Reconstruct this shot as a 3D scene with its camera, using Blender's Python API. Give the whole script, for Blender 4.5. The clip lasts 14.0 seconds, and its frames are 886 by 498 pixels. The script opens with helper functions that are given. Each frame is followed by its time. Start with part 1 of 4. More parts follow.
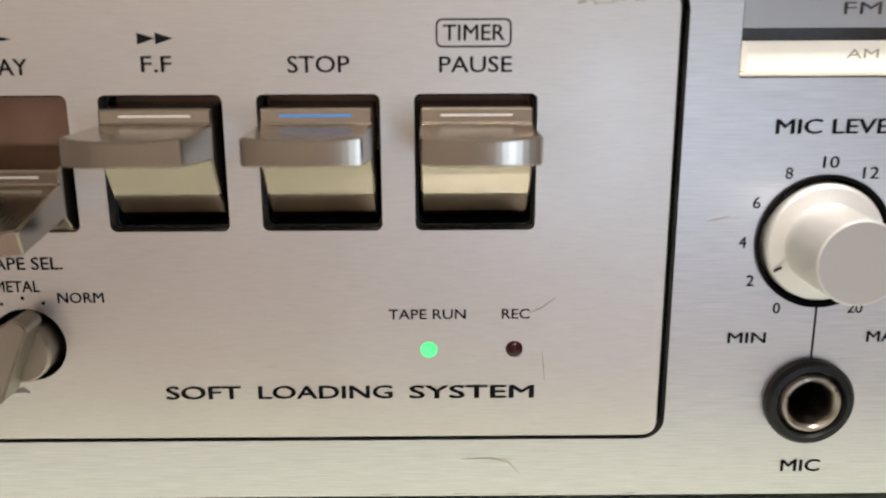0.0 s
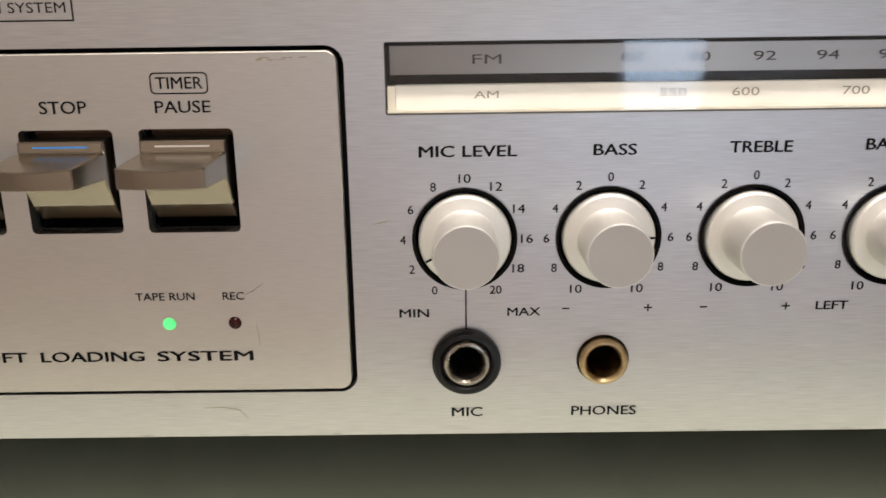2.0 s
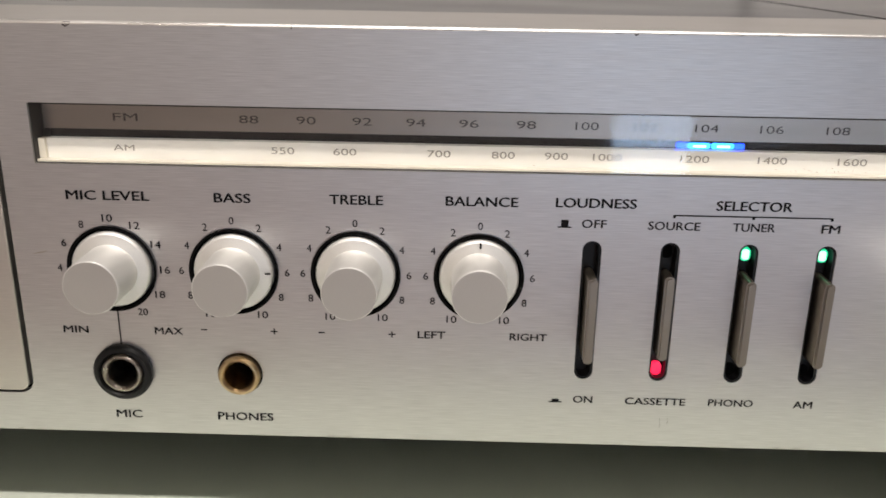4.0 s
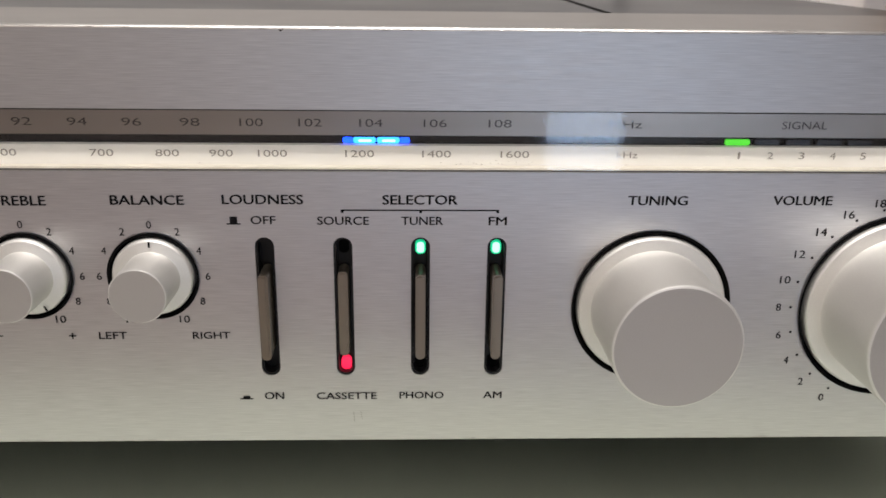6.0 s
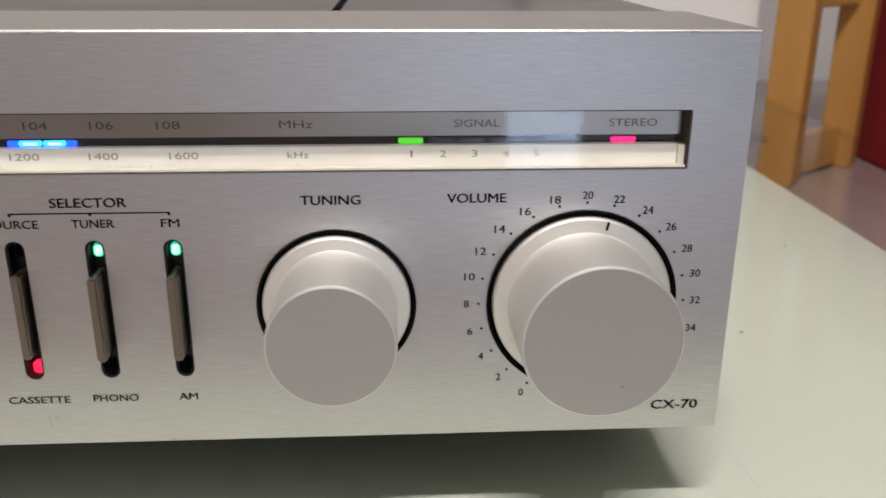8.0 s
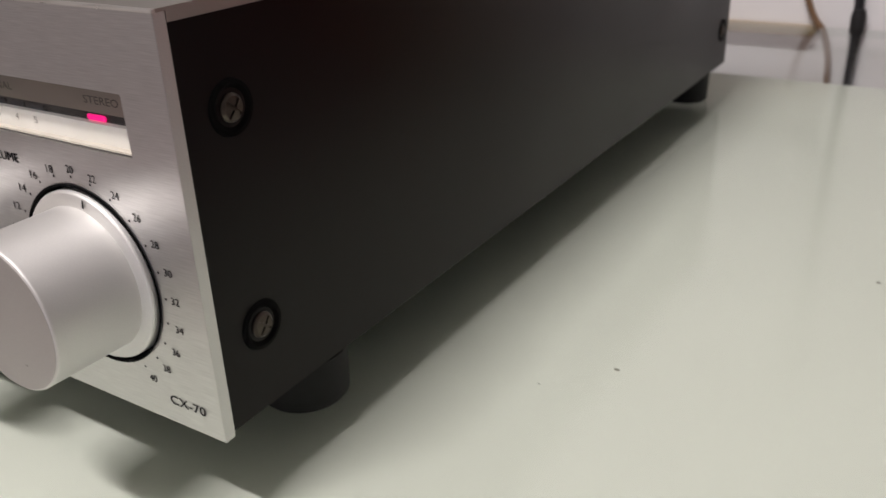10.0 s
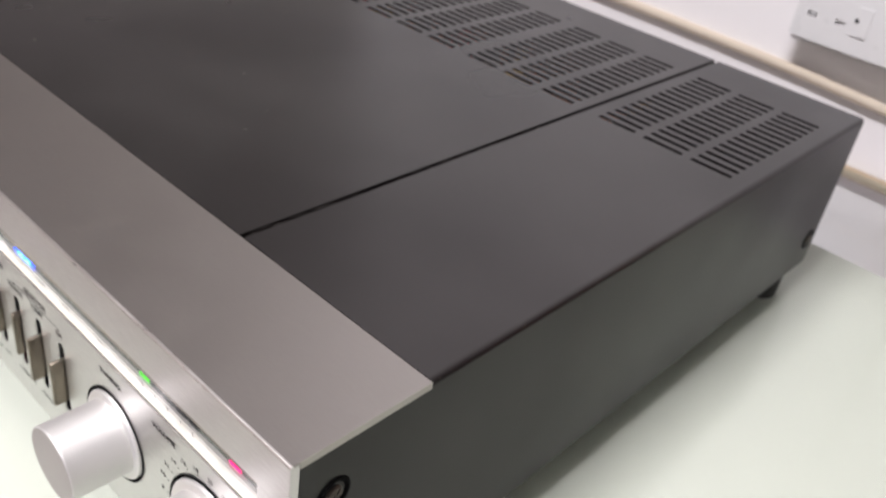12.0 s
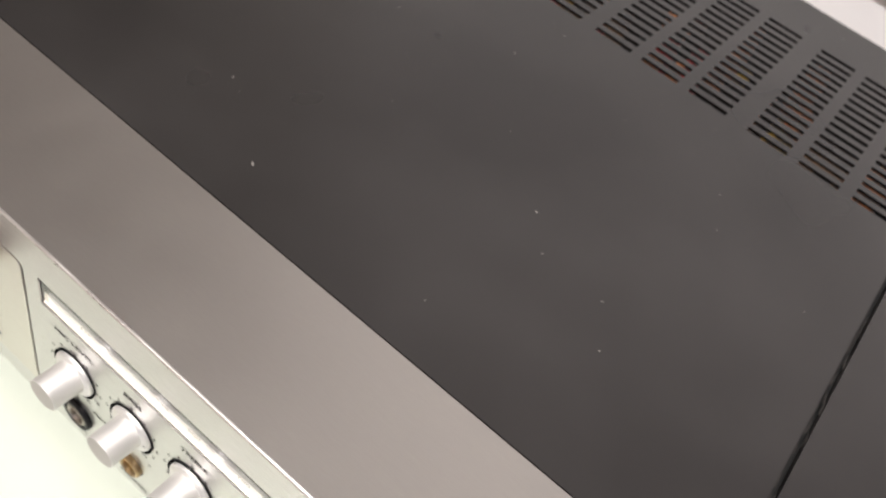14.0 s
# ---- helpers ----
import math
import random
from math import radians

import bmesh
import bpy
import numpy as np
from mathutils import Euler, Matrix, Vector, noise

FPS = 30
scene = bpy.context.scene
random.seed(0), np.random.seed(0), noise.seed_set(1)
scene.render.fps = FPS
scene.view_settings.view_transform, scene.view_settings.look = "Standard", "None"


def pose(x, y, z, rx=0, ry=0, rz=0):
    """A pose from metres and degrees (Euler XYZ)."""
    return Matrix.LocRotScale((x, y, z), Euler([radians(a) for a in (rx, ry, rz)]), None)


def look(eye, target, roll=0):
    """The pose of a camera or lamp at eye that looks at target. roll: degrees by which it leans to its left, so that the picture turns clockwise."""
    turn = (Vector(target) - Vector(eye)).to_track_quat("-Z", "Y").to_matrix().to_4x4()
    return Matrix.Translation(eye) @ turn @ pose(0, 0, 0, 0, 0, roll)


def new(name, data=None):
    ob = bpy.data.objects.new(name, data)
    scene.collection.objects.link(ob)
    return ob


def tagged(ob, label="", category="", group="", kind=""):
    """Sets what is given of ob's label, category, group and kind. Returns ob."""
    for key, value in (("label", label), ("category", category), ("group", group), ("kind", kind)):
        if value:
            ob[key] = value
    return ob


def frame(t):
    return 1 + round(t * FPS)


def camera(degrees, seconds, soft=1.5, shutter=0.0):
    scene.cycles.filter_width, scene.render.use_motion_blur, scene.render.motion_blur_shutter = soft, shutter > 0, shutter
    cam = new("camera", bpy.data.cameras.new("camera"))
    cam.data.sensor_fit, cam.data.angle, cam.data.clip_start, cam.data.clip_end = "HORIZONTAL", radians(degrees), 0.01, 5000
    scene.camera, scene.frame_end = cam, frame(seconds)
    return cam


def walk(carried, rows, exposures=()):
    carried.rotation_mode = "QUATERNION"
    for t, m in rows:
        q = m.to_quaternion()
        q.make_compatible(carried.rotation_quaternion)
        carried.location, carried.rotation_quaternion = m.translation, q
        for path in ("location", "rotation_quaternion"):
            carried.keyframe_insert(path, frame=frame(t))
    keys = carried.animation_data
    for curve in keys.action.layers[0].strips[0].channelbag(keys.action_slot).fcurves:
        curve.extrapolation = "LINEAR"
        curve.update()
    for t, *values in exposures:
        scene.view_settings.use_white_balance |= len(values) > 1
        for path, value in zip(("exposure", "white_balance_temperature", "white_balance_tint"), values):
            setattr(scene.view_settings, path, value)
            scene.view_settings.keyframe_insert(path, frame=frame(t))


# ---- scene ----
cam = camera(54, 14.0, shutter=0.15)
# a small phone lens, focused a hand's width ahead
cam.data.dof.use_dof, cam.data.dof.focus_distance, cam.data.dof.aperture_fstop = True, 0.17, 32
PATH = [
    (0, (-0.33955, -0.12374, 0.08659), (-0.33534, 0.84428, -0.16423), -0.26),
    (0.5, (-0.33221, -0.14047, 0.09720), (-0.34270, 0.81990, -0.18132), -0.44),
    (0.7, (-0.33209, -0.14397, 0.09622), (-0.35223, 0.81943, -0.17107), -1.01),
    (1, (-0.33005, -0.14565, 0.09927), (-0.34431, 0.81314, -0.18447), -1.17),
    (1.5, (-0.30278, -0.15264, 0.09640), (-0.31794, 0.80652, -0.18604), -1.19),
    (2, (-0.28650, -0.15904, 0.10126), (-0.29173, 0.79858, -0.18672), -0.79),
    (2.5, (-0.26163, -0.15980, 0.10846), (-0.28602, 0.79672, -0.18220), -1.50),
    (3, (-0.23984, -0.16891, 0.12006), (-0.26294, 0.78045, -0.19328), -1.16),
    (3.5, (-0.22294, -0.17544, 0.12297), (-0.24368, 0.77498, -0.18730), 0.42),
    (4, (-0.20593, -0.18056, 0.12227), (-0.22488, 0.76736, -0.19566), 0.94),
    (4.2, (-0.19823, -0.18112, 0.12149), (-0.21522, 0.76756, -0.19428), 1.05),
    (6.3, (-0.13715, -0.18047, 0.12328), (-0.09962, 0.76400, -0.20317), 0.53),
    (6.5, (-0.13229, -0.18058, 0.12318), (-0.09398, 0.76266, -0.20672), 0.35),
    (7, (-0.11626, -0.18273, 0.12549), (-0.06296, 0.76039, -0.20266), 0.55),
    (7.5, (-0.09612, -0.18427, 0.12708), (-0.04503, 0.76110, -0.19490), 0.43),
    (8, (-0.07800, -0.18273, 0.12571), (-0.02120, 0.75870, -0.20666), 0.30),
    (8.5, (-0.03484, -0.18389, 0.12217), (-0.04240, 0.75230, -0.22923), -1.50),
    (9, (0.03263, -0.16050, 0.12956), (-0.19366, 0.74218, -0.23642), -4.43),
    (9.2, (0.05487, -0.14709, 0.13026), (-0.26628, 0.72622, -0.23605), -5.18),
    (11.3, (0.18194, -0.07960, 0.20353), (-0.40584, 0.54304, -0.31303), 1.98),
    (11.5, (0.16967, -0.08356, 0.22649), (-0.40528, 0.55377, -0.28657), 4.94),
    (11.7, (0.14579, -0.09078, 0.24523), (-0.41384, 0.54822, -0.28251), 5.35),
    (12, (0.11395, -0.09829, 0.27562), (-0.40797, 0.55937, -0.26760), 9.41),
    (12.1, (0.10962, -0.10000, 0.28312), (-0.41153, 0.54973, -0.27028), 9.00),
    (12.5, (0.05321, -0.10203, 0.29265), (-0.41845, 0.53254, -0.31961), 10.92),
    (13, (-0.02324, -0.09737, 0.30587), (-0.38387, 0.54877, -0.36677), 16.40),
    (13.5, (-0.09594, -0.09356, 0.31793), (-0.41313, 0.54413, -0.38403), 19.08),
    (14, (-0.14459, -0.08787, 0.31681), (-0.39989, 0.54635, -0.41297), 21.73),
]
walk(cam, [(t, look(eye, target, roll)) for t, eye, target, roll in PATH],
     [(0, 0.02, 6600, 9.5), (0.5, -0.16, 6850, 9.5), (2.5, -0.25, 6900, 10.5), (4, -0.39, 6680, 10.5), (7.5, -0.65, 6480, 11), (8.6, -0.57, 6560, 11.5), (9.2, -0.81, 6550, 12.5), (11.3, -0.15, 6050, 18), (12, -0.04, 6100, 16), (12.5, -0.30, 6250, 14.5), (13, -0.10, 6350, 13), (13.5, 0.10, 6400, 12.5), (14, 0.10, 6400, 12)])

# ---- world, sun, lamps ----
world = bpy.data.worlds.new("sky")
scene.world = world
world.use_nodes = True
wn = world.node_tree.nodes
sky = wn.new("ShaderNodeTexSky")
sky.sky_type, sky.sun_disc = "NISHITA", False
sky.sun_elevation, sky.sun_rotation = radians(40), radians(200)
wn["Background"].inputs["Strength"].default_value = 0.1
world.node_tree.links.new(sky.outputs[0], wn["Background"].inputs["Color"])


def area(name, m, sx, sy, watts, color):
    d = bpy.data.lights.new(name, "AREA")
    d.shape, d.size, d.size_y, d.energy, d.color = "RECTANGLE", sx, sy, watts, color
    o = new(name, d)
    o.matrix_world = m
    return o


area("ceiling_tube_light", look((-0.12, -0.70, 1.68), (-0.12, -0.70, 0)), 0.6, 0.07, 50, (1.0, 0.955, 0.905))
# added fill, aimed at the south wall to brighten what the panel mirrors
area("added_wall_fill_light", look((-1.2, -1.55, 1.64), (-1.2, -2.75, 0.3)), 1.2, 0.2, 30, (1.0, 0.915, 0.825))
area("daylight_in_window", look((0.475, -2.93, -0.24), (0.475, 0, -0.24)), 0.27, 0.86, 7.0, (0.55, 0.73, 1.0))


# ---- materials ----
def mat(name, color, rough=0.5, metal=0.0, **more):
    m = bpy.data.materials.new(name)
    m.use_nodes = True
    p = m.node_tree.nodes["Principled BSDF"]
    p.inputs["Base Color"].default_value = (*color, 1)
    p.inputs["Roughness"].default_value = rough
    p.inputs["Metallic"].default_value = metal
    for key, value in more.items():
        p.inputs[key.replace("_", " ")].default_value = value
    return m


def tex(m, scale, stretch=(1, 1, 1), detail=4.0):
    """A noise over the object's coordinates, in metres."""
    n, l = m.node_tree.nodes, m.node_tree.links
    c, mp, t = n.new("ShaderNodeTexCoord"), n.new("ShaderNodeMapping"), n.new("ShaderNodeTexNoise")
    mp.inputs["Scale"].default_value = stretch
    t.inputs["Scale"].default_value, t.inputs["Detail"].default_value = scale, detail
    l.new(c.outputs["Object"], mp.inputs["Vector"])
    l.new(mp.outputs["Vector"], t.inputs["Vector"])
    return t.outputs["Fac"]


def span(m, fac, lo, hi, a=0.3, b=0.7):
    r = m.node_tree.nodes.new("ShaderNodeMapRange")
    for key, v in zip(("From Min", "From Max", "To Min", "To Max"), (a, b, lo, hi)):
        r.inputs[key].default_value = v
    m.node_tree.links.new(fac, r.inputs["Value"])
    return r.outputs["Result"]


def tint(m, fac, c0, c1, a=0.3, b=0.7):
    """Base colour between two colours by a noise."""
    n, l = m.node_tree.nodes, m.node_tree.links
    x = n.new("ShaderNodeMix")
    x.data_type = "RGBA"
    x.inputs["A"].default_value, x.inputs["B"].default_value = (*c0, 1), (*c1, 1)
    l.new(span(m, fac, 0, 1, a, b), x.inputs["Factor"])
    l.new(x.outputs["Result"], n["Principled BSDF"].inputs["Base Color"])


def rough_by(m, fac, lo, hi):
    m.node_tree.links.new(span(m, fac, lo, hi), m.node_tree.nodes["Principled BSDF"].inputs["Roughness"])


def bump(m, fac, strength, dist):
    n, l = m.node_tree.nodes, m.node_tree.links
    b = n.new("ShaderNodeBump")
    b.inputs["Strength"].default_value, b.inputs["Distance"].default_value = strength, dist
    l.new(fac, b.inputs["Height"])
    l.new(b.outputs["Normal"], n["Principled BSDF"].inputs["Normal"])


def along(m, v):
    n = m.node_tree.nodes.new("ShaderNodeCombineXYZ")
    for k in range(3):
        n.inputs[k].default_value = v[k]
    m.node_tree.links.new(n.outputs[0], m.node_tree.nodes["Principled BSDF"].inputs["Tangent"])


ALU = mat("brushed_aluminium", (0.66, 0.65, 0.63), 0.34, 1.0, Anisotropic=0.6)
along(ALU, (1, 0, 0))
streak = tex(ALU, 5200, (0.03, 1, 1), 4)
tint(ALU, streak, (0.575, 0.565, 0.555), (0.695, 0.685, 0.675))
rough_by(ALU, tex(ALU, 1500, (0.04, 1, 1), 3), 0.37, 0.41)
bump(ALU, streak, 0.09, 0.00002)
# warmer than the panel: the plate's warm reflections are put into its colour
PLATE = mat("fine_satin_aluminium_warm_lit", (0.56, 0.535, 0.50), 0.38, 1.0, Anisotropic=0.5)
along(PLATE, (1, 0, 0))
fine = tex(PLATE, 6000, (0.05, 1, 1), 4)
tint(PLATE, fine, (0.635, 0.605, 0.56), (0.695, 0.665, 0.62))
rough_by(PLATE, tex(PLATE, 90), 0.38, 0.42)
bump(PLATE, fine, 0.04, 0.00002)
TRIM = mat("satin_aluminium", (0.52, 0.50, 0.47), 0.42, 1.0)
tint(TRIM, tex(TRIM, 5200, (0.05, 1, 1), 3), (0.388, 0.367, 0.342), (0.402, 0.381, 0.355))
rough_by(TRIM, tex(TRIM, 60), 0.38, 0.42)
KNOB = mat("spun_aluminium", (0.68, 0.665, 0.64), 0.36, 1.0)
tint(KNOB, tex(KNOB, 3500), (0.77, 0.76, 0.74), (0.80, 0.79, 0.77))
rough_by(KNOB, tex(KNOB, 60), 0.60, 0.64)
POLISHED = mat("polished_aluminium", (0.80, 0.785, 0.76), 0.3, 1.0)
rough_by(POLISHED, tex(POLISHED, 400, (0.2, 1, 1)), 0.26, 0.40)
# end faces coloured darker than the knobs for the dark surroundings they mirror
CAP = mat("shade_toned_blasted_aluminium", (0.58, 0.565, 0.55), 0.6, 1.0)
tint(CAP, tex(CAP, 4000), (0.53, 0.510, 0.492), (0.56, 0.540, 0.522))
bump(CAP, tex(CAP, 6000), 0.1, 0.00003)
KEY = mat("champagne_plating", (0.50, 0.46, 0.40), 0.26, 1.0)
tint(KEY, tex(KEY, 25), (0.315, 0.270, 0.215), (0.35, 0.30, 0.24))
rough_by(KEY, tex(KEY, 25), 0.18, 0.21)
LEVER = mat("nickel_lever", (0.27, 0.235, 0.19), 0.33, 1.0)
rough_by(LEVER, tex(LEVER, 600), 0.3, 0.42)
BRASS = mat("worn_brass", (0.50, 0.36, 0.20), 0.25, 1.0)
tint(BRASS, tex(BRASS, 400), (0.42, 0.29, 0.15), (0.60, 0.46, 0.28))
rough_by(BRASS, tex(BRASS, 300), 0.30, 0.38)
NICKEL = mat("worn_nickel", (0.5, 0.47, 0.44), 0.24, 1.0)
tint(NICKEL, tex(NICKEL, 400), (0.26, 0.215, 0.16), (0.42, 0.39, 0.36))
rough_by(NICKEL, tex(NICKEL, 700), 0.26, 0.42)
BLACK = mat("black_plastic", (0.006, 0.006, 0.0065), 0.42, Specular_IOR_Level=0.3)
rough_by(BLACK, tex(BLACK, 400), 0.35, 0.5)
DEEP = mat("matt_black_hole", (0.003, 0.003, 0.003), 0.9, Specular_IOR_Level=0.1)
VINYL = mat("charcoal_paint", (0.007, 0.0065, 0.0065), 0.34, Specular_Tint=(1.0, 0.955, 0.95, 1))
# upward faces painted lighter for the light on top; mottled like settled dust
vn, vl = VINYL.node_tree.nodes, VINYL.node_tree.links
geo, sep, top_light = vn.new("ShaderNodeNewGeometry"), vn.new("ShaderNodeSeparateXYZ"), vn.new("ShaderNodeMix")
top_light.data_type = "RGBA"
top_light.inputs["A"].default_value = (0.0045, 0.0034, 0.0031, 1)
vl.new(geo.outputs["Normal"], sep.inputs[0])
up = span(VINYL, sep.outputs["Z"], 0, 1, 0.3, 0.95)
vl.new(up, top_light.inputs["Factor"])
# gloss is lowered on the sides too, as shade put into the paint
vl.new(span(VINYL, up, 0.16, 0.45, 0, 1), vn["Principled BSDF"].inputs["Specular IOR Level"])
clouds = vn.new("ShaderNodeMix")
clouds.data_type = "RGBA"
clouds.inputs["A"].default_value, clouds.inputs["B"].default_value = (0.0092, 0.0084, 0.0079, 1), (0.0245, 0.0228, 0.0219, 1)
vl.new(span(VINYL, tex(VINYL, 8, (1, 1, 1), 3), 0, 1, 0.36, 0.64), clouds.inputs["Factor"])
vl.new(clouds.outputs["Result"], top_light.inputs["B"])
vl.new(top_light.outputs["Result"], vn["Principled BSDF"].inputs["Base Color"])
rough_by(VINYL, tex(VINYL, 13, (1, 1, 1), 2), 0.27, 0.35)
bump(VINYL, tex(VINYL, 2600, (1, 1, 1), 2), 0.15, 0.0001)
INK = mat("black_ink", (0.006, 0.006, 0.007), 0.85, Specular_IOR_Level=0.15)
GREYINK = mat("grey_ink", (0.10, 0.10, 0.10), 0.8)
DIALINK = mat("brown_ink", (0.30, 0.27, 0.225), 0.7)
SCALEINK = mat("faded_brown_ink", (0.055, 0.045, 0.04), 0.7)
LEDGE = mat("pale_cream_plastic", (0.72, 0.66, 0.55), 0.3)
tint(LEDGE, tex(LEDGE, 160), (0.66, 0.60, 0.50), (0.76, 0.71, 0.60))
SILVERDIAL = mat("silver_dial", (0.50, 0.45, 0.39), 0.32, 0.85)
tint(SILVERDIAL, tex(SILVERDIAL, 90, (0.3, 1, 1)), (0.29, 0.255, 0.225), (0.35, 0.31, 0.275))
CREAM = mat("cream_dial", (0.70, 0.64, 0.52), 0.4)
tint(CREAM, tex(CREAM, 130), (0.66, 0.63, 0.57), (0.72, 0.695, 0.64))
# a faint warm glow is added to the lower scale
CREAM.node_tree.nodes["Principled BSDF"].inputs["Emission Color"].default_value = (1.0, 0.95, 0.87, 1)
CREAM.node_tree.nodes["Principled BSDF"].inputs["Emission Strength"].default_value = 0.20
SLIT = mat("smoked_plastic", (0.003, 0.0027, 0.003), 0.4, Specular_IOR_Level=0.05)
PANE = mat("clear_acrylic", (1, 1, 1), 0.04, 0.0, Transmission_Weight=1.0, IOR=1.46, Specular_Tint=(0.92, 0.92, 0.92, 1))
RUBBER = mat("black_rubber", (0.006, 0.006, 0.006), 0.6, Specular_IOR_Level=0.25)
bump(RUBBER, tex(RUBBER, 1200), 0.2, 0.0002)
STEEL = mat("dark_screw_steel", (0.085, 0.072, 0.06), 0.4, 1.0)
rough_by(STEEL, tex(STEEL, 1500), 0.3, 0.55)
BROWN = mat("brown_plastic", (0.28, 0.15, 0.09), 0.5)
tint(BROWN, tex(BROWN, 120), (0.25, 0.13, 0.075), (0.33, 0.19, 0.12))
BLUEPAINT = mat("blue_paint", (0.03, 0.25, 0.72), 0.4)
STAIN = mat("brown_stain", (0.42, 0.365, 0.28), 0.55, 0.4)
SCRATCH = mat("dark_scratch", (0.22, 0.20, 0.18), 0.45, 0.5)
DENT = mat("dark_chipped_metal", (0.05, 0.042, 0.036), 0.5, 0.6)
REDDARK = mat("unlit_red_lens", (0.03, 0.004, 0.004), 0.25, Specular_IOR_Level=0.25)


def glow(name, color, strength):
    m = mat(name, color, 0.3)
    p = m.node_tree.nodes["Principled BSDF"]
    p.inputs["Emission Color"].default_value = (*color, 1)
    p.inputs["Emission Strength"].default_value = strength
    return m


G_RUN = glow("lit_green_led", (0.10, 0.95, 0.28), 0.9)
G_SEL = glow("lit_teal_led", (0.01, 0.72, 0.34), 1.2)
R_SEL = glow("lit_red_led", (1.0, 0.02, 0.08), 1.8)
G_SIG = glow("lit_signal_led", (0.10, 0.85, 0.02), 0.9)
P_STE = glow("lit_pink_led", (1.0, 0.005, 0.24), 1.2)
B_PTR = glow("lit_blue_pointer", (0.03, 0.32, 1.0), 4.0)
B_CORE = glow("white_hot_pointer_core", (0.60, 0.90, 1.0), 2.2)
B_DIM = glow("blue_pointer_glow", (0.004, 0.06, 1.0), 5.0)
G_CORE = glow("white_hot_led_core", (0.62, 1.0, 0.84), 1.6)
# stands in for the shade inside the dial recess
SHADE = mat("brown_black_shade_tone", (0.012, 0.009, 0.007), 0.7)
REVEAL = mat("dull_grey_reveal", (0.10, 0.094, 0.086), 0.6, 0.5)
UNLIT = mat("unlit_smoked_lens", (0.035, 0.035, 0.042), 0.2)
PEWTER = mat("pewter_grey_plating", (0.32, 0.285, 0.24), 0.36, 1.0)
rough_by(PEWTER, tex(PEWTER, 40), 0.33, 0.38)

WALL = mat("white_wall_paint", (0.74, 0.71, 0.70), 0.7)
tint(WALL, tex(WALL, 5), (0.89, 0.875, 0.88), (0.93, 0.915, 0.92))
bump(WALL, tex(WALL, 220), 0.15, 0.001)
BEIGE = mat("pale_stone_wall_paint", (0.68, 0.60, 0.53), 0.8)
tint(BEIGE, tex(BEIGE, 4), (0.62, 0.585, 0.565), (0.68, 0.645, 0.625))
# tones of unseen walls, darker than the white wall to dim reflections
STONE = mat("pale_grey_unseen_wall", (0.42, 0.40, 0.385), 0.8)
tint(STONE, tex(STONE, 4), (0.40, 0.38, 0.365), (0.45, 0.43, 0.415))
GREY = mat("grey_brown_unseen_wall", (0.20, 0.185, 0.17), 0.8)
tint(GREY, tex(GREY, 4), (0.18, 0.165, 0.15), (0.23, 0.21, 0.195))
CEILING = mat("white_ceiling_paint", (0.80, 0.79, 0.77), 0.9)
tint(CEILING, tex(CEILING, 3), (0.78, 0.77, 0.75), (0.82, 0.81, 0.79))
FLOOR = mat("glazed_floor_tile", (0.42, 0.34, 0.33), 0.18)
tint(FLOOR, tex(FLOOR, 6), (0.38, 0.30, 0.29), (0.46, 0.38, 0.37))
FROST = mat("frosted_pale_green_glass", (0.60, 0.62, 0.54), 0.6)
tint(FROST, tex(FROST, 7), (0.660, 0.668, 0.600), (0.700, 0.708, 0.638))


def clear(name, color, gloss):
    """Thin clear glass: what it does not mirror goes straight through."""
    m = bpy.data.materials.new(name)
    m.use_nodes = True
    n, l = m.node_tree.nodes, m.node_tree.links
    n.remove(n["Principled BSDF"])
    through_it = n.new("ShaderNodeBsdfTransparent")
    through_it.inputs["Color"].default_value = (*color, 1)
    last = through_it.outputs[0]
    if gloss:
        mirror, fresnel, mix = n.new("ShaderNodeBsdfGlossy"), n.new("ShaderNodeFresnel"), n.new("ShaderNodeMixShader")
        mirror.inputs["Roughness"].default_value = gloss
        fresnel.inputs["IOR"].default_value = 1.52
        l.new(fresnel.outputs[0], mix.inputs["Fac"])
        l.new(last, mix.inputs[1])
        l.new(mirror.outputs[0], mix.inputs[2])
        last = mix.outputs[0]
    l.new(last, n["Material Output"].inputs["Surface"])
    return m


GLASS = clear("clear_table_glass", (0.972, 0.982, 0.972), 0.14)
UNDERSIDE = clear("underside_of_glass", (0.98, 0.99, 0.985), 0.0)
GROUND = clear("polished_glass_edge", (0.86, 0.90, 0.875), 0.0)
CHROME = mat("chrome", (0.75, 0.75, 0.75), 0.12, 1.0)
rough_by(CHROME, tex(CHROME, 60), 0.08, 0.2)
WOOD = mat("orange_pine", (0.50, 0.24, 0.06), 0.45)
tint(WOOD, tex(WOOD, 12, (1, 1, 0.08)), (0.42, 0.19, 0.04), (0.58, 0.30, 0.085))
LACQUER = mat("lilac_brown_lacquer", (0.36, 0.30, 0.30), 0.25)
tint(LACQUER, tex(LACQUER, 30, (1, 0.2, 1)), (0.33, 0.275, 0.275), (0.40, 0.335, 0.335))
REDCLOTH = mat("red_cloth", (0.30, 0.008, 0.015), 0.85)
tint(REDCLOTH, tex(REDCLOTH, 500), (0.26, 0.006, 0.012), (0.35, 0.012, 0.02))
SEALANT = mat("yellowed_sealant", (0.48, 0.38, 0.26), 0.6)
SOCKET = mat("white_socket_plastic", (0.80, 0.80, 0.80), 0.3)
rough_by(SOCKET, tex(SOCKET, 80), 0.25, 0.4)
CABLE_B = mat("black_cable", (0.015, 0.015, 0.016), 0.4)
CREAMCORD = mat("cream_cable_sheath", (0.66, 0.58, 0.47), 0.5)
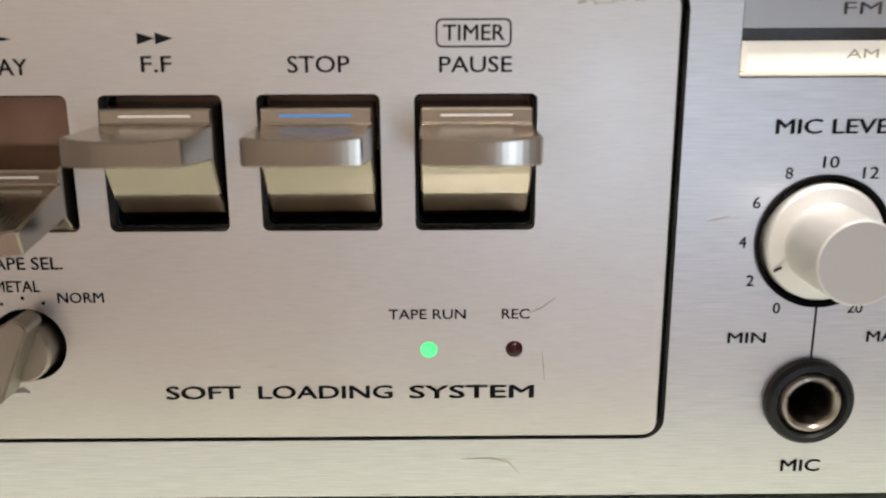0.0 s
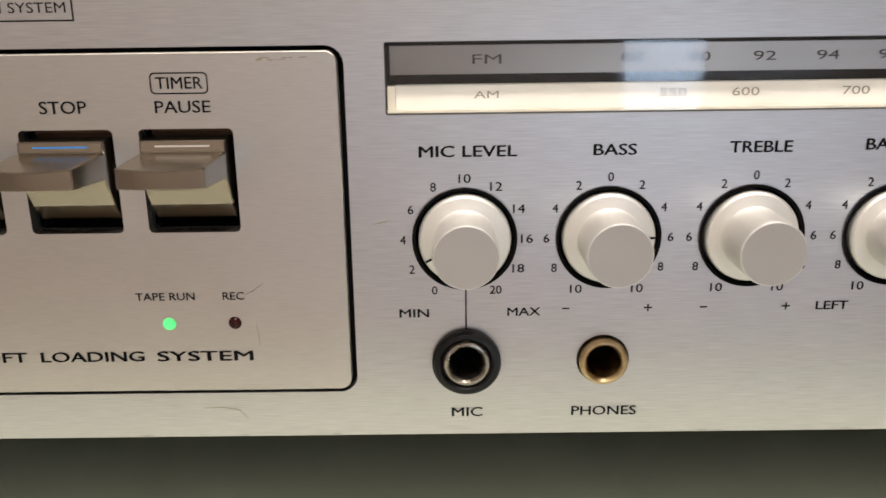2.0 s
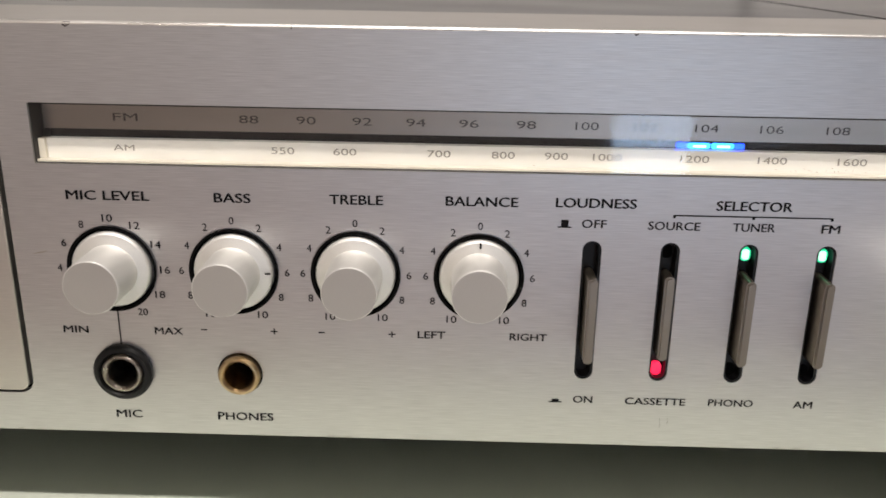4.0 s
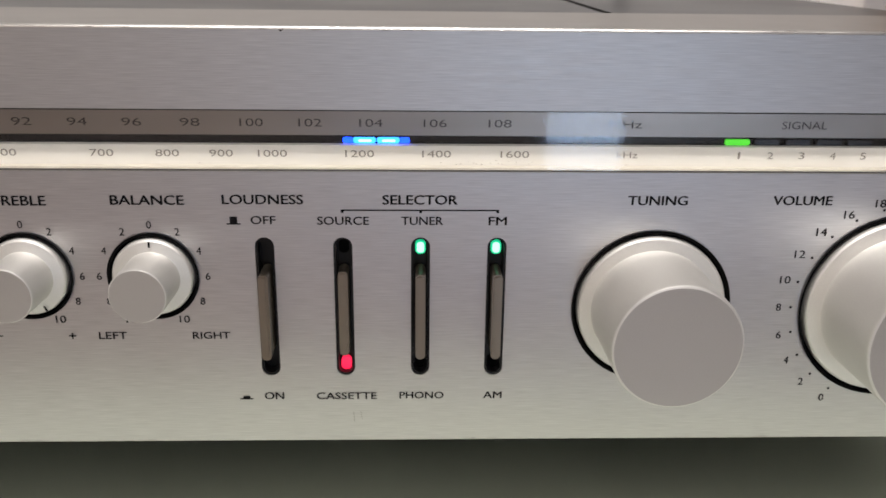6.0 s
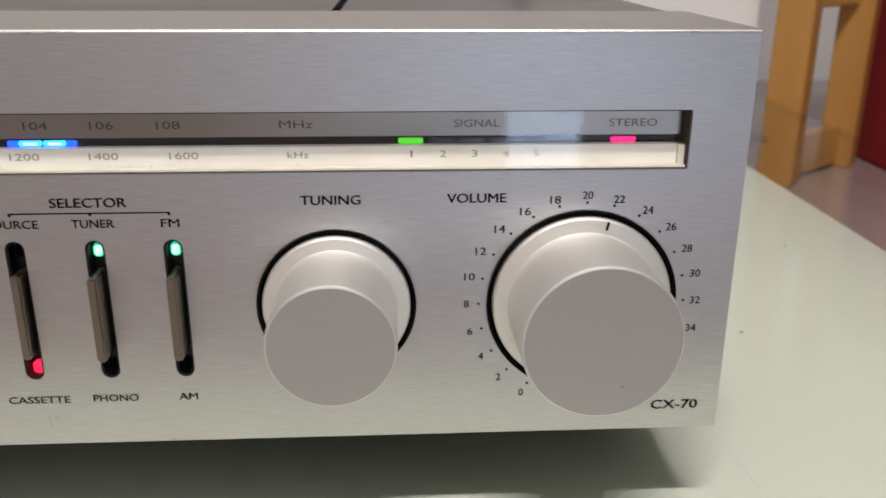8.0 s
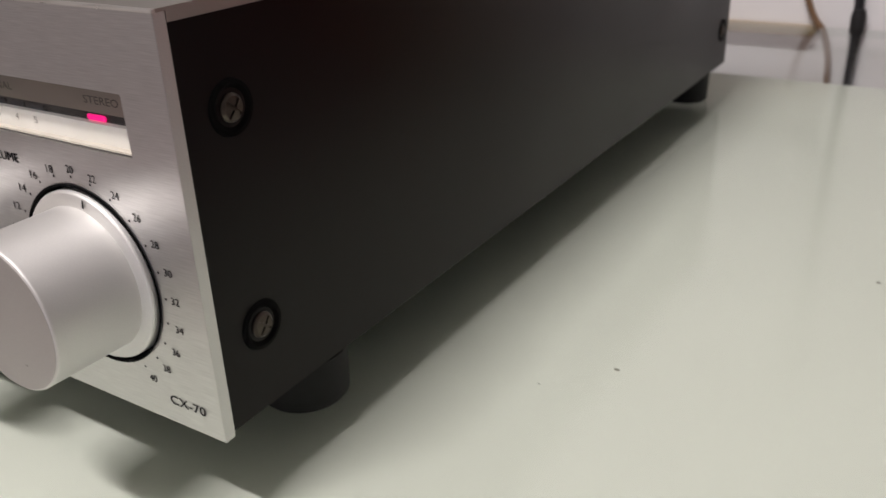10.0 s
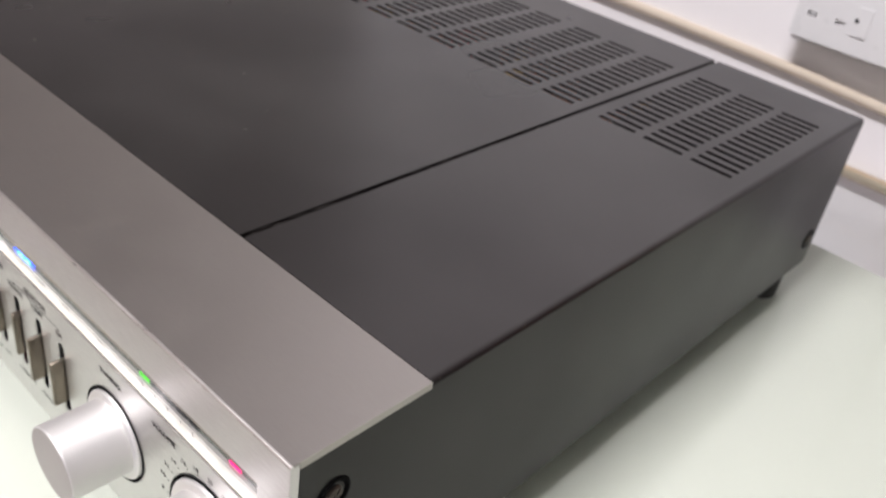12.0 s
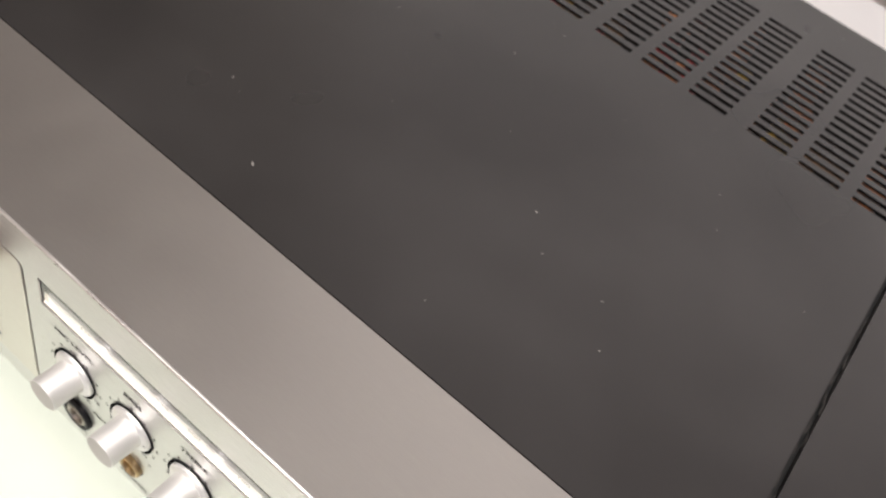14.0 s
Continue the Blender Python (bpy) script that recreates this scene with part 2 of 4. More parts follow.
CABLE_T = mat("brown_cable", (0.22, 0.13, 0.07), 0.45)
PCB = mat("brown_circuit_board", (0.13, 0.07, 0.03), 0.5)
tint(PCB, tex(PCB, 120), (0.09, 0.05, 0.02), (0.18, 0.10, 0.05))
COPPER = mat("copper_winding", (0.55, 0.19, 0.06), 0.35, 0.6)
YELLOW = mat("yellow_capacitor", (0.55, 0.33, 0.03), 0.4)
REDCAP = mat("red_capacitor", (0.5, 0.03, 0.03), 0.4)
CRUMB = mat("grey_crumbs", (0.22, 0.21, 0.17), 0.9)
LINT = mat("brown_lint", (0.026, 0.023, 0.020), 0.95)
SEAM = mat("dusty_groove", (0.012, 0.011, 0.010), 0.9)
tint(SEAM, tex(SEAM, 300), (0.0015, 0.0015, 0.0015), (0.005, 0.0045, 0.004))
DUST = mat("grey_dust", (0.35, 0.33, 0.30), 0.9)


# ---- builders ----
BASES = {}


def thing(name, base, label, category, **more):
    o = new(name)
    o.location = base
    o.empty_display_size = 0.02
    BASES[o.name] = Vector(base)
    return tagged(o, label, category, **more)


def part(name, bm, material, parent, label="", smooth=False, mesh=None):
    """Links a bmesh, in world coordinates, as one mesh object under a thing or a part."""
    if mesh is None:
        mesh = bpy.data.meshes.new(name)
        bm.to_mesh(mesh)
        bm.free()
        mesh.materials.append(material)
        if smooth:
            mesh.polygons.foreach_set("use_smooth", [True] * len(mesh.polygons))
            mesh.set_sharp_from_angle(angle=radians(35))
    o = new(name, mesh)
    if parent is not None:
        o.parent = parent
        if parent.name in BASES:
            o.matrix_parent_inverse = Matrix.Translation(-BASES[parent.name])
    if label:
        o["label"] = label
    return o


def box(x0, x1, y0, y1, z0, z1, bevel=0.0, seg=2):
    bm = bmesh.new()
    bmesh.ops.create_cube(bm, size=1)
    bmesh.ops.transform(bm, matrix=Matrix.Translation(((x0 + x1) / 2, (y0 + y1) / 2, (z0 + z1) / 2)) @ Matrix.Diagonal((x1 - x0, y1 - y0, z1 - z0, 1)), verts=bm.verts)
    if bevel:
        bmesh.ops.bevel(bm, geom=bm.edges[:], offset=bevel, segments=seg, affect="EDGES")
    return bm


def join(*bms):
    out = bmesh.new()
    for b in bms:
        me = bpy.data.meshes.new("tmp")
        b.to_mesh(me)
        b.free()
        out.from_mesh(me)
        bpy.data.meshes.remove(me)
    return out


def prism(outline, y0, y1):
    """An outline of (x, z) points drawn out from y0 to y1."""
    bm = bmesh.new()
    a = [bm.verts.new((x, y0, z)) for x, z in outline]
    b = [bm.verts.new((x, y1, z)) for x, z in outline]
    n = len(a)
    bm.faces.new(a)
    bm.faces.new(b[::-1])
    for i in range(n):
        bm.faces.new((a[i], b[i], b[(i + 1) % n], a[(i + 1) % n]))
    bmesh.ops.recalc_face_normals(bm, faces=bm.faces[:])
    return bm


def rounded(x0, x1, z0, z1, r, n=5):
    pts = []
    for cx, cz, a0 in ((x1 - r, z1 - r, 0), (x0 + r, z1 - r, 90), (x0 + r, z0 + r, 180), (x1 - r, z0 + r, 270)):
        for k in range(n + 1):
            a = radians(a0 + 90 * k / n)
            pts.append((cx + r * math.cos(a), cz + r * math.sin(a)))
    return pts


def circle(cx, cz, r, n=40):
    return [(cx + r * math.cos(2 * math.pi * k / n), cz + r * math.sin(2 * math.pi * k / n)) for k in range(n)]


def ring(outer, inner, y0, y1):
    """A band between two outlines of as many points, drawn out from y0 to y1."""
    bm = bmesh.new()
    vs = [[bm.verts.new((x, y, z)) for x, z in o] for y in (y0, y1) for o in (outer, inner)]
    n = len(outer)
    for i in range(n):
        j = (i + 1) % n
        for p, q in ((0, 1), (1, 3), (3, 2), (2, 0)):
            bm.faces.new((vs[p][i], vs[p][j], vs[q][j], vs[q][i]))
    bmesh.ops.recalc_face_normals(bm, faces=bm.faces[:])
    return bm


def lathe(profile, n=48, cx=0.0, cy=0.0, cz=0.0, axis="y"):
    """Turns a profile of (radius, height) about an axis; height runs towards -y, or up for axis z."""
    bm = bmesh.new()
    rows = []
    for r, h in profile:
        if r < 1e-7:
            rows.append([bm.verts.new((cx, cy - h, cz) if axis == "y" else (cx, cy, cz + h))])
        else:
            rows.append([bm.verts.new((cx + r * math.cos(2 * math.pi * k / n), cy - h, cz + r * math.sin(2 * math.pi * k / n)) if axis == "y"
                                      else (cx + r * math.cos(2 * math.pi * k / n), cy + r * math.sin(2 * math.pi * k / n), cz + h)) for k in range(n)])
    for a, b in zip(rows, rows[1:]):
        for k in range(n):
            j = (k + 1) % n
            q = [a[k % len(a)], a[j % len(a)], b[j % len(b)], b[k % len(b)]]
            q = list(dict.fromkeys(q))
            if len(q) > 2:
                bm.faces.new(q)
    bmesh.ops.recalc_face_normals(bm, faces=bm.faces[:])
    return bm


def tube(points, r, n=10):
    """A round cable through the points."""
    cu = bpy.data.curves.new("tmp", "CURVE")
    cu.dimensions, cu.bevel_depth, cu.bevel_resolution, cu.use_fill_caps = "3D", r, 3, True
    sp = cu.splines.new("NURBS")
    sp.points.add(len(points) - 1)
    for p, co in zip(sp.points, points):
        p.co = (*co, 1)
    sp.use_endpoint_u, sp.order_u, sp.resolution_u = True, 3, 6
    return baked(cu)


def baked(data):
    o = new("tmp", data)
    bpy.context.view_layer.update()
    me = bpy.data.meshes.new_from_object(o.evaluated_get(bpy.context.evaluated_depsgraph_get()))
    bpy.data.objects.remove(o)
    bm = bmesh.new()
    bm.from_mesh(me)
    bpy.data.meshes.remove(me)
    return bm


def cut(bm, *holes):
    """A solid with the holes taken out of it."""
    pair = []
    for b in (bm, join(*holes)):
        me = bpy.data.meshes.new("tmp")
        b.to_mesh(me)
        b.free()
        pair.append(new("tmp", me))
    mod = pair[0].modifiers.new("cut", "BOOLEAN")
    mod.operation, mod.solver, mod.object, mod.use_self = "DIFFERENCE", "EXACT", pair[1], True
    bpy.context.view_layer.update()
    me = bpy.data.meshes.new_from_object(pair[0].evaluated_get(bpy.context.evaluated_depsgraph_get()))
    for o in pair:
        bpy.data.objects.remove(o)
    out = bmesh.new()
    out.from_mesh(me)
    return out


def text(words, x, z, cap, width, parent, material, y=-0.00008, weight=0.012, tilt=None):
    """Printed words, centred on (x, z) on the front, with the height of their capitals and their width."""
    cu = bpy.data.curves.new("tmp", "FONT")
    cu.body, cu.size, cu.resolution_u = words, 1.0, 3
    bm = baked(cu)
    xs, ys = [v.co.x for v in bm.verts], [v.co.y for v in bm.verts]
    x0, x1, y0, y1 = min(xs), max(xs), min(ys), max(ys)
    sx, sy = width / (x1 - x0), cap / (y1 - y0)
    for v in bm.verts:
        u, w = (v.co.x - (x0 + x1) / 2) * sx, (v.co.y - (y0 + y1) / 2) * sy
        v.co = (x + u, y, z + w) if tilt is None else tilt(x + u, z + w)
    bmesh.ops.reverse_faces(bm, faces=bm.faces[:])
    if weight:
        # a second impression, shifted a little and laid over the first, thickens the strokes
        twin = bm.copy()
        bmesh.ops.translate(twin, verts=twin.verts, vec=(weight * sx, -0.00003, weight * sy * 0.5))
        bm = join(bm, twin)
    return part("printed_label", bm, material, parent)


def mark(name, outline, parent, material, y=-0.00008, label=""):
    bm = bmesh.new()
    bm.faces.new([bm.verts.new((px, y, pz)) for px, pz in outline])
    bmesh.ops.recalc_face_normals(bm, faces=bm.faces[:])
    return part(name, bm, material, parent, label)


def bar(x0, x1, z0, z1):
    return [(x0, z0), (x1, z0), (x1, z1), (x0, z1)]


def stroke(points, w):
    """A thin line of width w through (x, z) points, as an outline that ends in tips."""
    up, dn = [], []
    n = len(points)
    for i, (px, pz) in enumerate(points):
        ax, az = points[max(i - 1, 0)]
        bx, bz = points[min(i + 1, n - 1)]
        d = math.hypot(bx - ax, bz - az)
        nx, nz = -(bz - az) / d, (bx - ax) / d
        h = w / 2 * (0.35 if i in (0, n - 1) else 1)
        up.append((px + nx * h, pz + nz * h))
        dn.append((px - nx * h, pz - nz * h))
    return up + dn[::-1]


# ---- the room ----
def structure(name, bm, material, label, category):
    return tagged(part(name, bm, material, None), label, category, kind="structure")


Z0 = -0.745
structure("floor", box(-2.3, 2.3, -3.1, 1.9, Z0 - 0.1, Z0), FLOOR, "pinkish glazed tile floor below the table", "floor")
structure("ceiling", box(-2.3, 2.3, -3.1, 1.9, 1.76, 1.86), CEILING, "plain white painted ceiling", "ceiling")
# unseen stretch, split off and toned darker for what the cover mirrors
structure("wall_north_west", box(-2.2, -0.62, 0.602, 1.7, Z0, 1.76), STONE, "unseen wall stretch beyond the table, toned grey for reflections", "wall")
structure("wall_north", box(-0.62, 0.25, 0.6, 1.7, Z0, 1.76), WALL, "white painted wall behind the glass table", "wall")
structure("wall_recess", box(0.25, 2.2, 1.2, 1.7, Z0, 1.76), WALL, "white painted wall at the back of the recess", "wall")
structure("wall_east", box(2.2, 2.3, -3.1, 1.7, Z0, 1.76), GREY, "unseen side wall, toned dull grey-brown for reflections", "wall")
structure("wall_west", box(-2.3, -2.2, -3.1, 1.7, Z0, 1.76), STONE, "unseen side wall, toned pale grey for reflections", "wall")
structure("wall_south", cut(box(-2.2, 2.2, -3.08, -2.96, Z0, 1.76), box(0.325, 0.625, -3.2, -2.8, -0.68, 0.20)), BEIGE, "pale stone-grey painted wall with a narrow window", "wall")
structure("window_1", join(box(0.325, 0.345, -3.05, -2.99, -0.68, 0.20), box(0.605, 0.625, -3.05, -2.99, -0.68, 0.20),
                                 box(0.345, 0.605, -3.05, -2.99, -0.68, -0.66), box(0.345, 0.605, -3.05, -2.99, 0.18, 0.20)), SOCKET, "narrow white window frame in the wall", "window")
# both fittings are out of view; the second only houses the added fill
for cx, cy in ((-0.12, -0.70), (-1.2, -1.5)):
    lampth = thing("unseen_ceiling_light", (cx, cy, 1.76), "unseen white ceiling tube fitting, switched on", "ceiling light", group="ceiling lights")
    part("housing", box(cx - 0.62, cx + 0.62, cy - 0.17, cy + 0.17, 1.69, 1.76, 0.006), SOCKET, lampth)

# ---- the table ----
table = thing("glass_table", (-0.5, 0.05, Z0), "glass table with pale green frosted panel under a clear top", "table")
XR, YB, XL, YF, FZ = 0.155, 0.470, -1.2, -0.080, -0.011
part("frosted_panel", box(XL, XR, YF + 0.002, YB, FZ - 0.010, FZ, 0.0008), FROST, table, "pale green frosted panel")


def sheet():
    """The clear top, rounded at its far corner."""
    r, n = 0.05, 8
    x1, y1 = 0.245, 0.588
    out = [(XL, YF), (x1, YF)]
    out += [(x1 - r + r * math.cos(radians(a)), y1 - r + r * math.sin(radians(a))) for a in [90 * k / n for k in range(n + 1)]]
    out += [(XL, y1)]
    bm = bmesh.new()
    lo = [bm.verts.new((px, py, -0.006)) for px, py in out]
    hi = [bm.verts.new((px, py, 0)) for px, py in out]
    m = len(out)
    bm.faces.new(hi)
    bm.faces.new(lo[::-1]).material_index = 2
    for i in range(m):
        j = (i + 1) % m
        bm.faces.new((lo[i], lo[j], hi[j], hi[i])).material_index = 1
    bmesh.ops.recalc_face_normals(bm, faces=bm.faces[:])
    return bm


top = part("glass_top", sheet(), GLASS, table, "clear greenish glass top")
top.data.materials.append(GROUND)
top.data.materials.append(UNDERSIDE)
for lx, ly in ((0.095, 0.43), (0.095, -0.03), (-1.1, 0.43), (-1.1, -0.03)):
    part("leg", lathe([(0, 0), (0.02, 0), (0.02, 0.69), (0.03, 0.705), (0.03, 0.723), (0, 0.723)], 32, lx, ly, Z0 + 0.0005, "z"), CHROME, table, "chrome table leg with round mounting disc", smooth=True)

# ---- the receiver ----
ZT, ZB, XW, YC, YE = 0.109, 0.014, -0.47, 0.051, 0.393
rec = thing("stereo_receiver", (XW / 2, YE / 2, 0), "silver cassette receiver with charcoal cover, switched on, on glass table", "stereo receiver")

KN = [(-0.2832, 0.0553), (-0.2559, 0.0553), (-0.2288, 0.0553), (-0.2015, 0.0553)]
TUN, VOL = (-0.0910, 0.0480), (-0.0350, 0.0478)
JACKS = [(-0.2830, 0.0302), (-0.2560, 0.0302)]
SLOTX = [-0.1770, -0.1600, -0.1430, -0.1262]
DX0, DX1, DZ0, DZ1 = -0.2975, -0.0132, 0.0790, 0.0921
KEYX = [-0.4005, -0.3787, -0.3565, -0.3343]
KZ0, KZ1 = 0.0574, 0.0771
DOOR = (XW + 0.012, -0.3060, 0.0244, 0.0908)

holes = [prism(circle(x, z, 0.0097), -0.01, 0.01) for x, z in KN]
holes += [prism(circle(*TUN, 0.0177, 64), -0.01, 0.01), prism(circle(*VOL, 0.0217, 64), -0.01, 0.01)]
holes += [prism(circle(x, z, 0.0052), -0.01, 0.01) for x, z in JACKS]
holes += [prism(rounded(x - 0.0021, x + 0.0021, 0.0310, 0.0643, 0.00205), -0.01, 0.01) for x in SLOTX]
holes += [prism(rounded(DX0, DX1, DZ0, DZ1, 0.0004, 2), -0.01, 0.01)]
holes += [prism(rounded(DOOR[0] - 0.0012, DOOR[1] + 0.0012, DOOR[2] - 0.0006, DOOR[3] + 0.0009, 0.0034), -0.01, 0.01)]
panel = part("front_panel", cut(box(XW, 0, 0, 0.003, ZB, ZT - 0.00075, 0.0001), *holes), ALU, rec, "brushed aluminium front panel with black lettering")
trim_bm = prism([(0.0009, ZT - 0.00074), (0.0032, ZT - 0.00074), (0.0032, ZT - 0.0028), (YC, ZT - 0.0028), (YC, ZT - 0.00034), (YC - 0.0003, ZT - 0.00004),
                 (0.0009, ZT - 0.00004)], XW + 0.0001, -0.0001)
for v in trim_bm.verts:
    v.co = (v.co.y, v.co.x, v.co.z)
bmesh.ops.recalc_face_normals(trim_bm, faces=trim_bm.faces[:])
part("top_trim", trim_bm, TRIM, rec, "satin aluminium strip along the top front edge")
RE = 0.0007
arc = [(RE - RE * math.cos(radians(a)), ZT - 0.00004 - RE + RE * math.sin(radians(a))) for a in (0, 15, 30, 45, 60, 75, 90)]
edge_bm = prism([*arc, (0.00089, ZT - 0.00004), (0.00089, ZT - 0.00074), (0, ZT - 0.000742)], XW + 0.0001, -0.0001)
for v in edge_bm.verts:
    v.co = (v.co.y, v.co.x, v.co.z)
bmesh.ops.recalc_face_normals(edge_bm, faces=edge_bm.faces[:])
part("panel_edge", edge_bm, POLISHED, rec, "bright polished upper edge of the panel")
part("chassis_front", box(XW + 0.001, -0.001, 0.0114, 0.0134, ZB + 0.002, ZT - 0.004), DEEP, rec, "black backing behind the panel")
part("back_panel", box(XW + 0.0022, -0.0022, YE - 0.0016, YE - 0.0004, ZB + 0.002, ZT - 0.003), BLACK, rec, "plain black back panel")
part("bottom_plate", box(XW + 0.0012, -0.0016, 0.004, YE - 0.001, ZB + 0.0005, ZB + 0.0018), BLACK, rec)
part("rear_plate", box(XW + 0.002, -0.002, YE - 0.003, YE - 0.0015, ZB + 0.002, ZT - 0.003), BLACK, rec)


# cover with its slots
def vented(x0, x1, y0, y1, blocks, thick=0.0012, top=ZT - 0.0006):
    """A top plate with rows of cut slots."""
    S0, PITCH, W, N = 0.2545, 0.0070, 0.0030, 15
    xb = sorted({x0, x1, *[v for b in blocks for v in b]})
    yb = sorted({y0, y1, *[S0 + PITCH * k for k in range(N)], *[S0 + PITCH * k + W for k in range(N)]})
    bm = bmesh.new()
    grid = {}

    def vert(i, j, k):
        if (i, j, k) not in grid:
            grid[i, j, k] = bm.verts.new((xb[i], yb[j], top - thick * k))
        return grid[i, j, k]

    solid = set()
    for i in range(len(xb) - 1):
        for j in range(len(yb) - 1):
            cx, cy = (xb[i] + xb[i + 1]) / 2, (yb[j] + yb[j + 1]) / 2
            f = (cy - S0) / PITCH
            if not (any(a < cx < b for a, b in blocks) and 0 <= f < N and (f % 1) * PITCH < W):
                solid.add((i, j))
    for i, j in solid:
        c = [(i, j), (i + 1, j), (i + 1, j + 1), (i, j + 1)]
        bm.faces.new([vert(*p, 0) for p in c])
        bm.faces.new([vert(*p, 1) for p in c[::-1]])
        for (di, dj), (p, q) in zip(((0, -1), (1, 0), (0, 1), (-1, 0)), zip(c, c[1:] + c[:1])):
            if (i + di, j + dj) not in solid:
                bm.faces.new((vert(*q, 0), vert(*p, 0), vert(*p, 1), vert(*q, 1)))
    bmesh.ops.recalc_face_normals(bm, faces=bm.faces[:])
    return bm


XS = -0.0925
right_blocks = [(-0.0840, -0.0632), (-0.0580, -0.0372), (-0.0322, -0.0115)]
left_blocks = [(x, x + 0.0195) for x in (-0.1200, -0.1460, -0.1715, -0.2020, -0.2275, -0.2530, -0.2810, -0.3065, -0.3320)]
E = 0.0022


def fold(x, s, y0, y1, ztop, zlow):
    """The side of the cover with its rounded fold; s is the side to which it faces."""
    r = E
    pts = [(x - s * r + s * r * math.sin(radians(a)), ztop - r + r * math.cos(radians(a))) for a in (0, 18, 36, 54, 72, 90)]
    pts.append((x, zlow))
    inner = [(px - s * 0.0012 * (0 if k == 0 else 1), pz - 0.0012 * (1 if k < 6 else 0)) for k, (px, pz) in enumerate(pts)]
    return prism(pts + inner[::-1], y0, y1)


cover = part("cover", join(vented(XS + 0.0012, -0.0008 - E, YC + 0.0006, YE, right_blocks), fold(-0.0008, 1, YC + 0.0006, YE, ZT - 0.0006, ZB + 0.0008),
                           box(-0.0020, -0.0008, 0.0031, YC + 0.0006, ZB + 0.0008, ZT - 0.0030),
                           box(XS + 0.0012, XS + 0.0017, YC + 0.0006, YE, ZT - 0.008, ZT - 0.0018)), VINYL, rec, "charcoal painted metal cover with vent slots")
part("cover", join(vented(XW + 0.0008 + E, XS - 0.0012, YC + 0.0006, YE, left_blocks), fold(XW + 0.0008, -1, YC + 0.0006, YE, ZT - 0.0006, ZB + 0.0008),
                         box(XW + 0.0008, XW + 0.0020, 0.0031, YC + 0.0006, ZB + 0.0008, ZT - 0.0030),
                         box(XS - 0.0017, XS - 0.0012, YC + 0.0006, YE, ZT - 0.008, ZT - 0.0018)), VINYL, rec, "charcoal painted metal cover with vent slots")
part("cover_seam", box(XS - 0.0012, XS + 0.0012, YC + 0.0006, YE, ZT - 0.008, ZT - 0.0042), SEAM, rec, "dark groove between the two covers")

# inside, seen through the slots
board = part("circuit_board", box(-0.34, -0.10, 0.21, 0.385, 0.052, 0.0535), PCB, rec, "brown circuit board inside the cover")
part("chassis_rail", box(-0.345, -0.098, 0.2535, 0.2640, 0.0995, 0.1005), NICKEL, rec, "bare metal rail below the vent slots")
sink = part("heat_sink", box(-0.089, -0.012, 0.245, 0.37, 0.030, 0.035), BLACK, rec, "black finned heat sink inside the cover")
for k in range(13):
    part("fin", box(-0.088 + 0.006 * k, -0.086 + 0.006 * k, 0.245, 0.37, 0.0351, 0.098), REVEAL, sink)
rng = random.Random(7)
for k in range(84):
    cx, cy = rng.uniform(-0.335, -0.105), rng.uniform(0.245, 0.365)
    m = rng.choice([COPPER, COPPER, YELLOW, REDCAP, NICKEL, BLACK, COPPER, SOCKET])
    rr, hh = rng.uniform(0.003, 0.007), rng.uniform(0.020, 0.050)
    part("component", lathe([(0, 0), (rr, 0), (rr, hh - 0.0008), (rr - 0.0008, hh), (0, hh)], 14, cx, cy, 0.0536, "z"), m, board)

# feet and side screws
for fx, fy in ((-0.0130, 0.0405), (-0.0130, 0.363), (XW + 0.0130, 0.0405), (XW + 0.0130, 0.363)):
    part("foot", lathe([(0, 0), (0.0112, 0), (0.0121, 0.0010), (0.0124, ZB + 0.0004), (0, ZB + 0.0004)], 36, fx, fy, 0.0, "z"), RUBBER, rec, "round black rubber foot", smooth=True)
for sy, sz in ((0.0163, 0.0868), (0.0163, 0.0362), (0.3815, 0.0345)):
    dish = lathe([(0.0062, -0.0001), (0.0059, 0.0005), (0.0050, 0.0006), (0.0036, -0.0003), (0, -0.0003)], 28)
    turn = Matrix.Translation((-0.0008, sy, sz)) @ Matrix.Rotation(radians(90), 4, "Z")
    bmesh.ops.transform(dish, matrix=turn, verts=dish.verts)
    part("screw_washer", dish, DEEP, cover, "black screw cup")
    head = cut(lathe([(0, -0.001), (0.0031, -0.001), (0.0031, 0.0003), (0.0025, 0.0009), (0, 0.0012)], 28), box(-0.0024, 0.0024, -0.004, -0.0006, -0.00035, 0.00035), box(-0.00035, 0.00035, -0.004, -0.0006, -0.0024, 0.0024))
    bmesh.ops.transform(head, matrix=turn @ Matrix.Rotation(radians(25 + 900 * sy), 4, "Y"), verts=head.verts)
    part("screw", head, STEEL, cover, "worn cross-head screw", smooth=True)


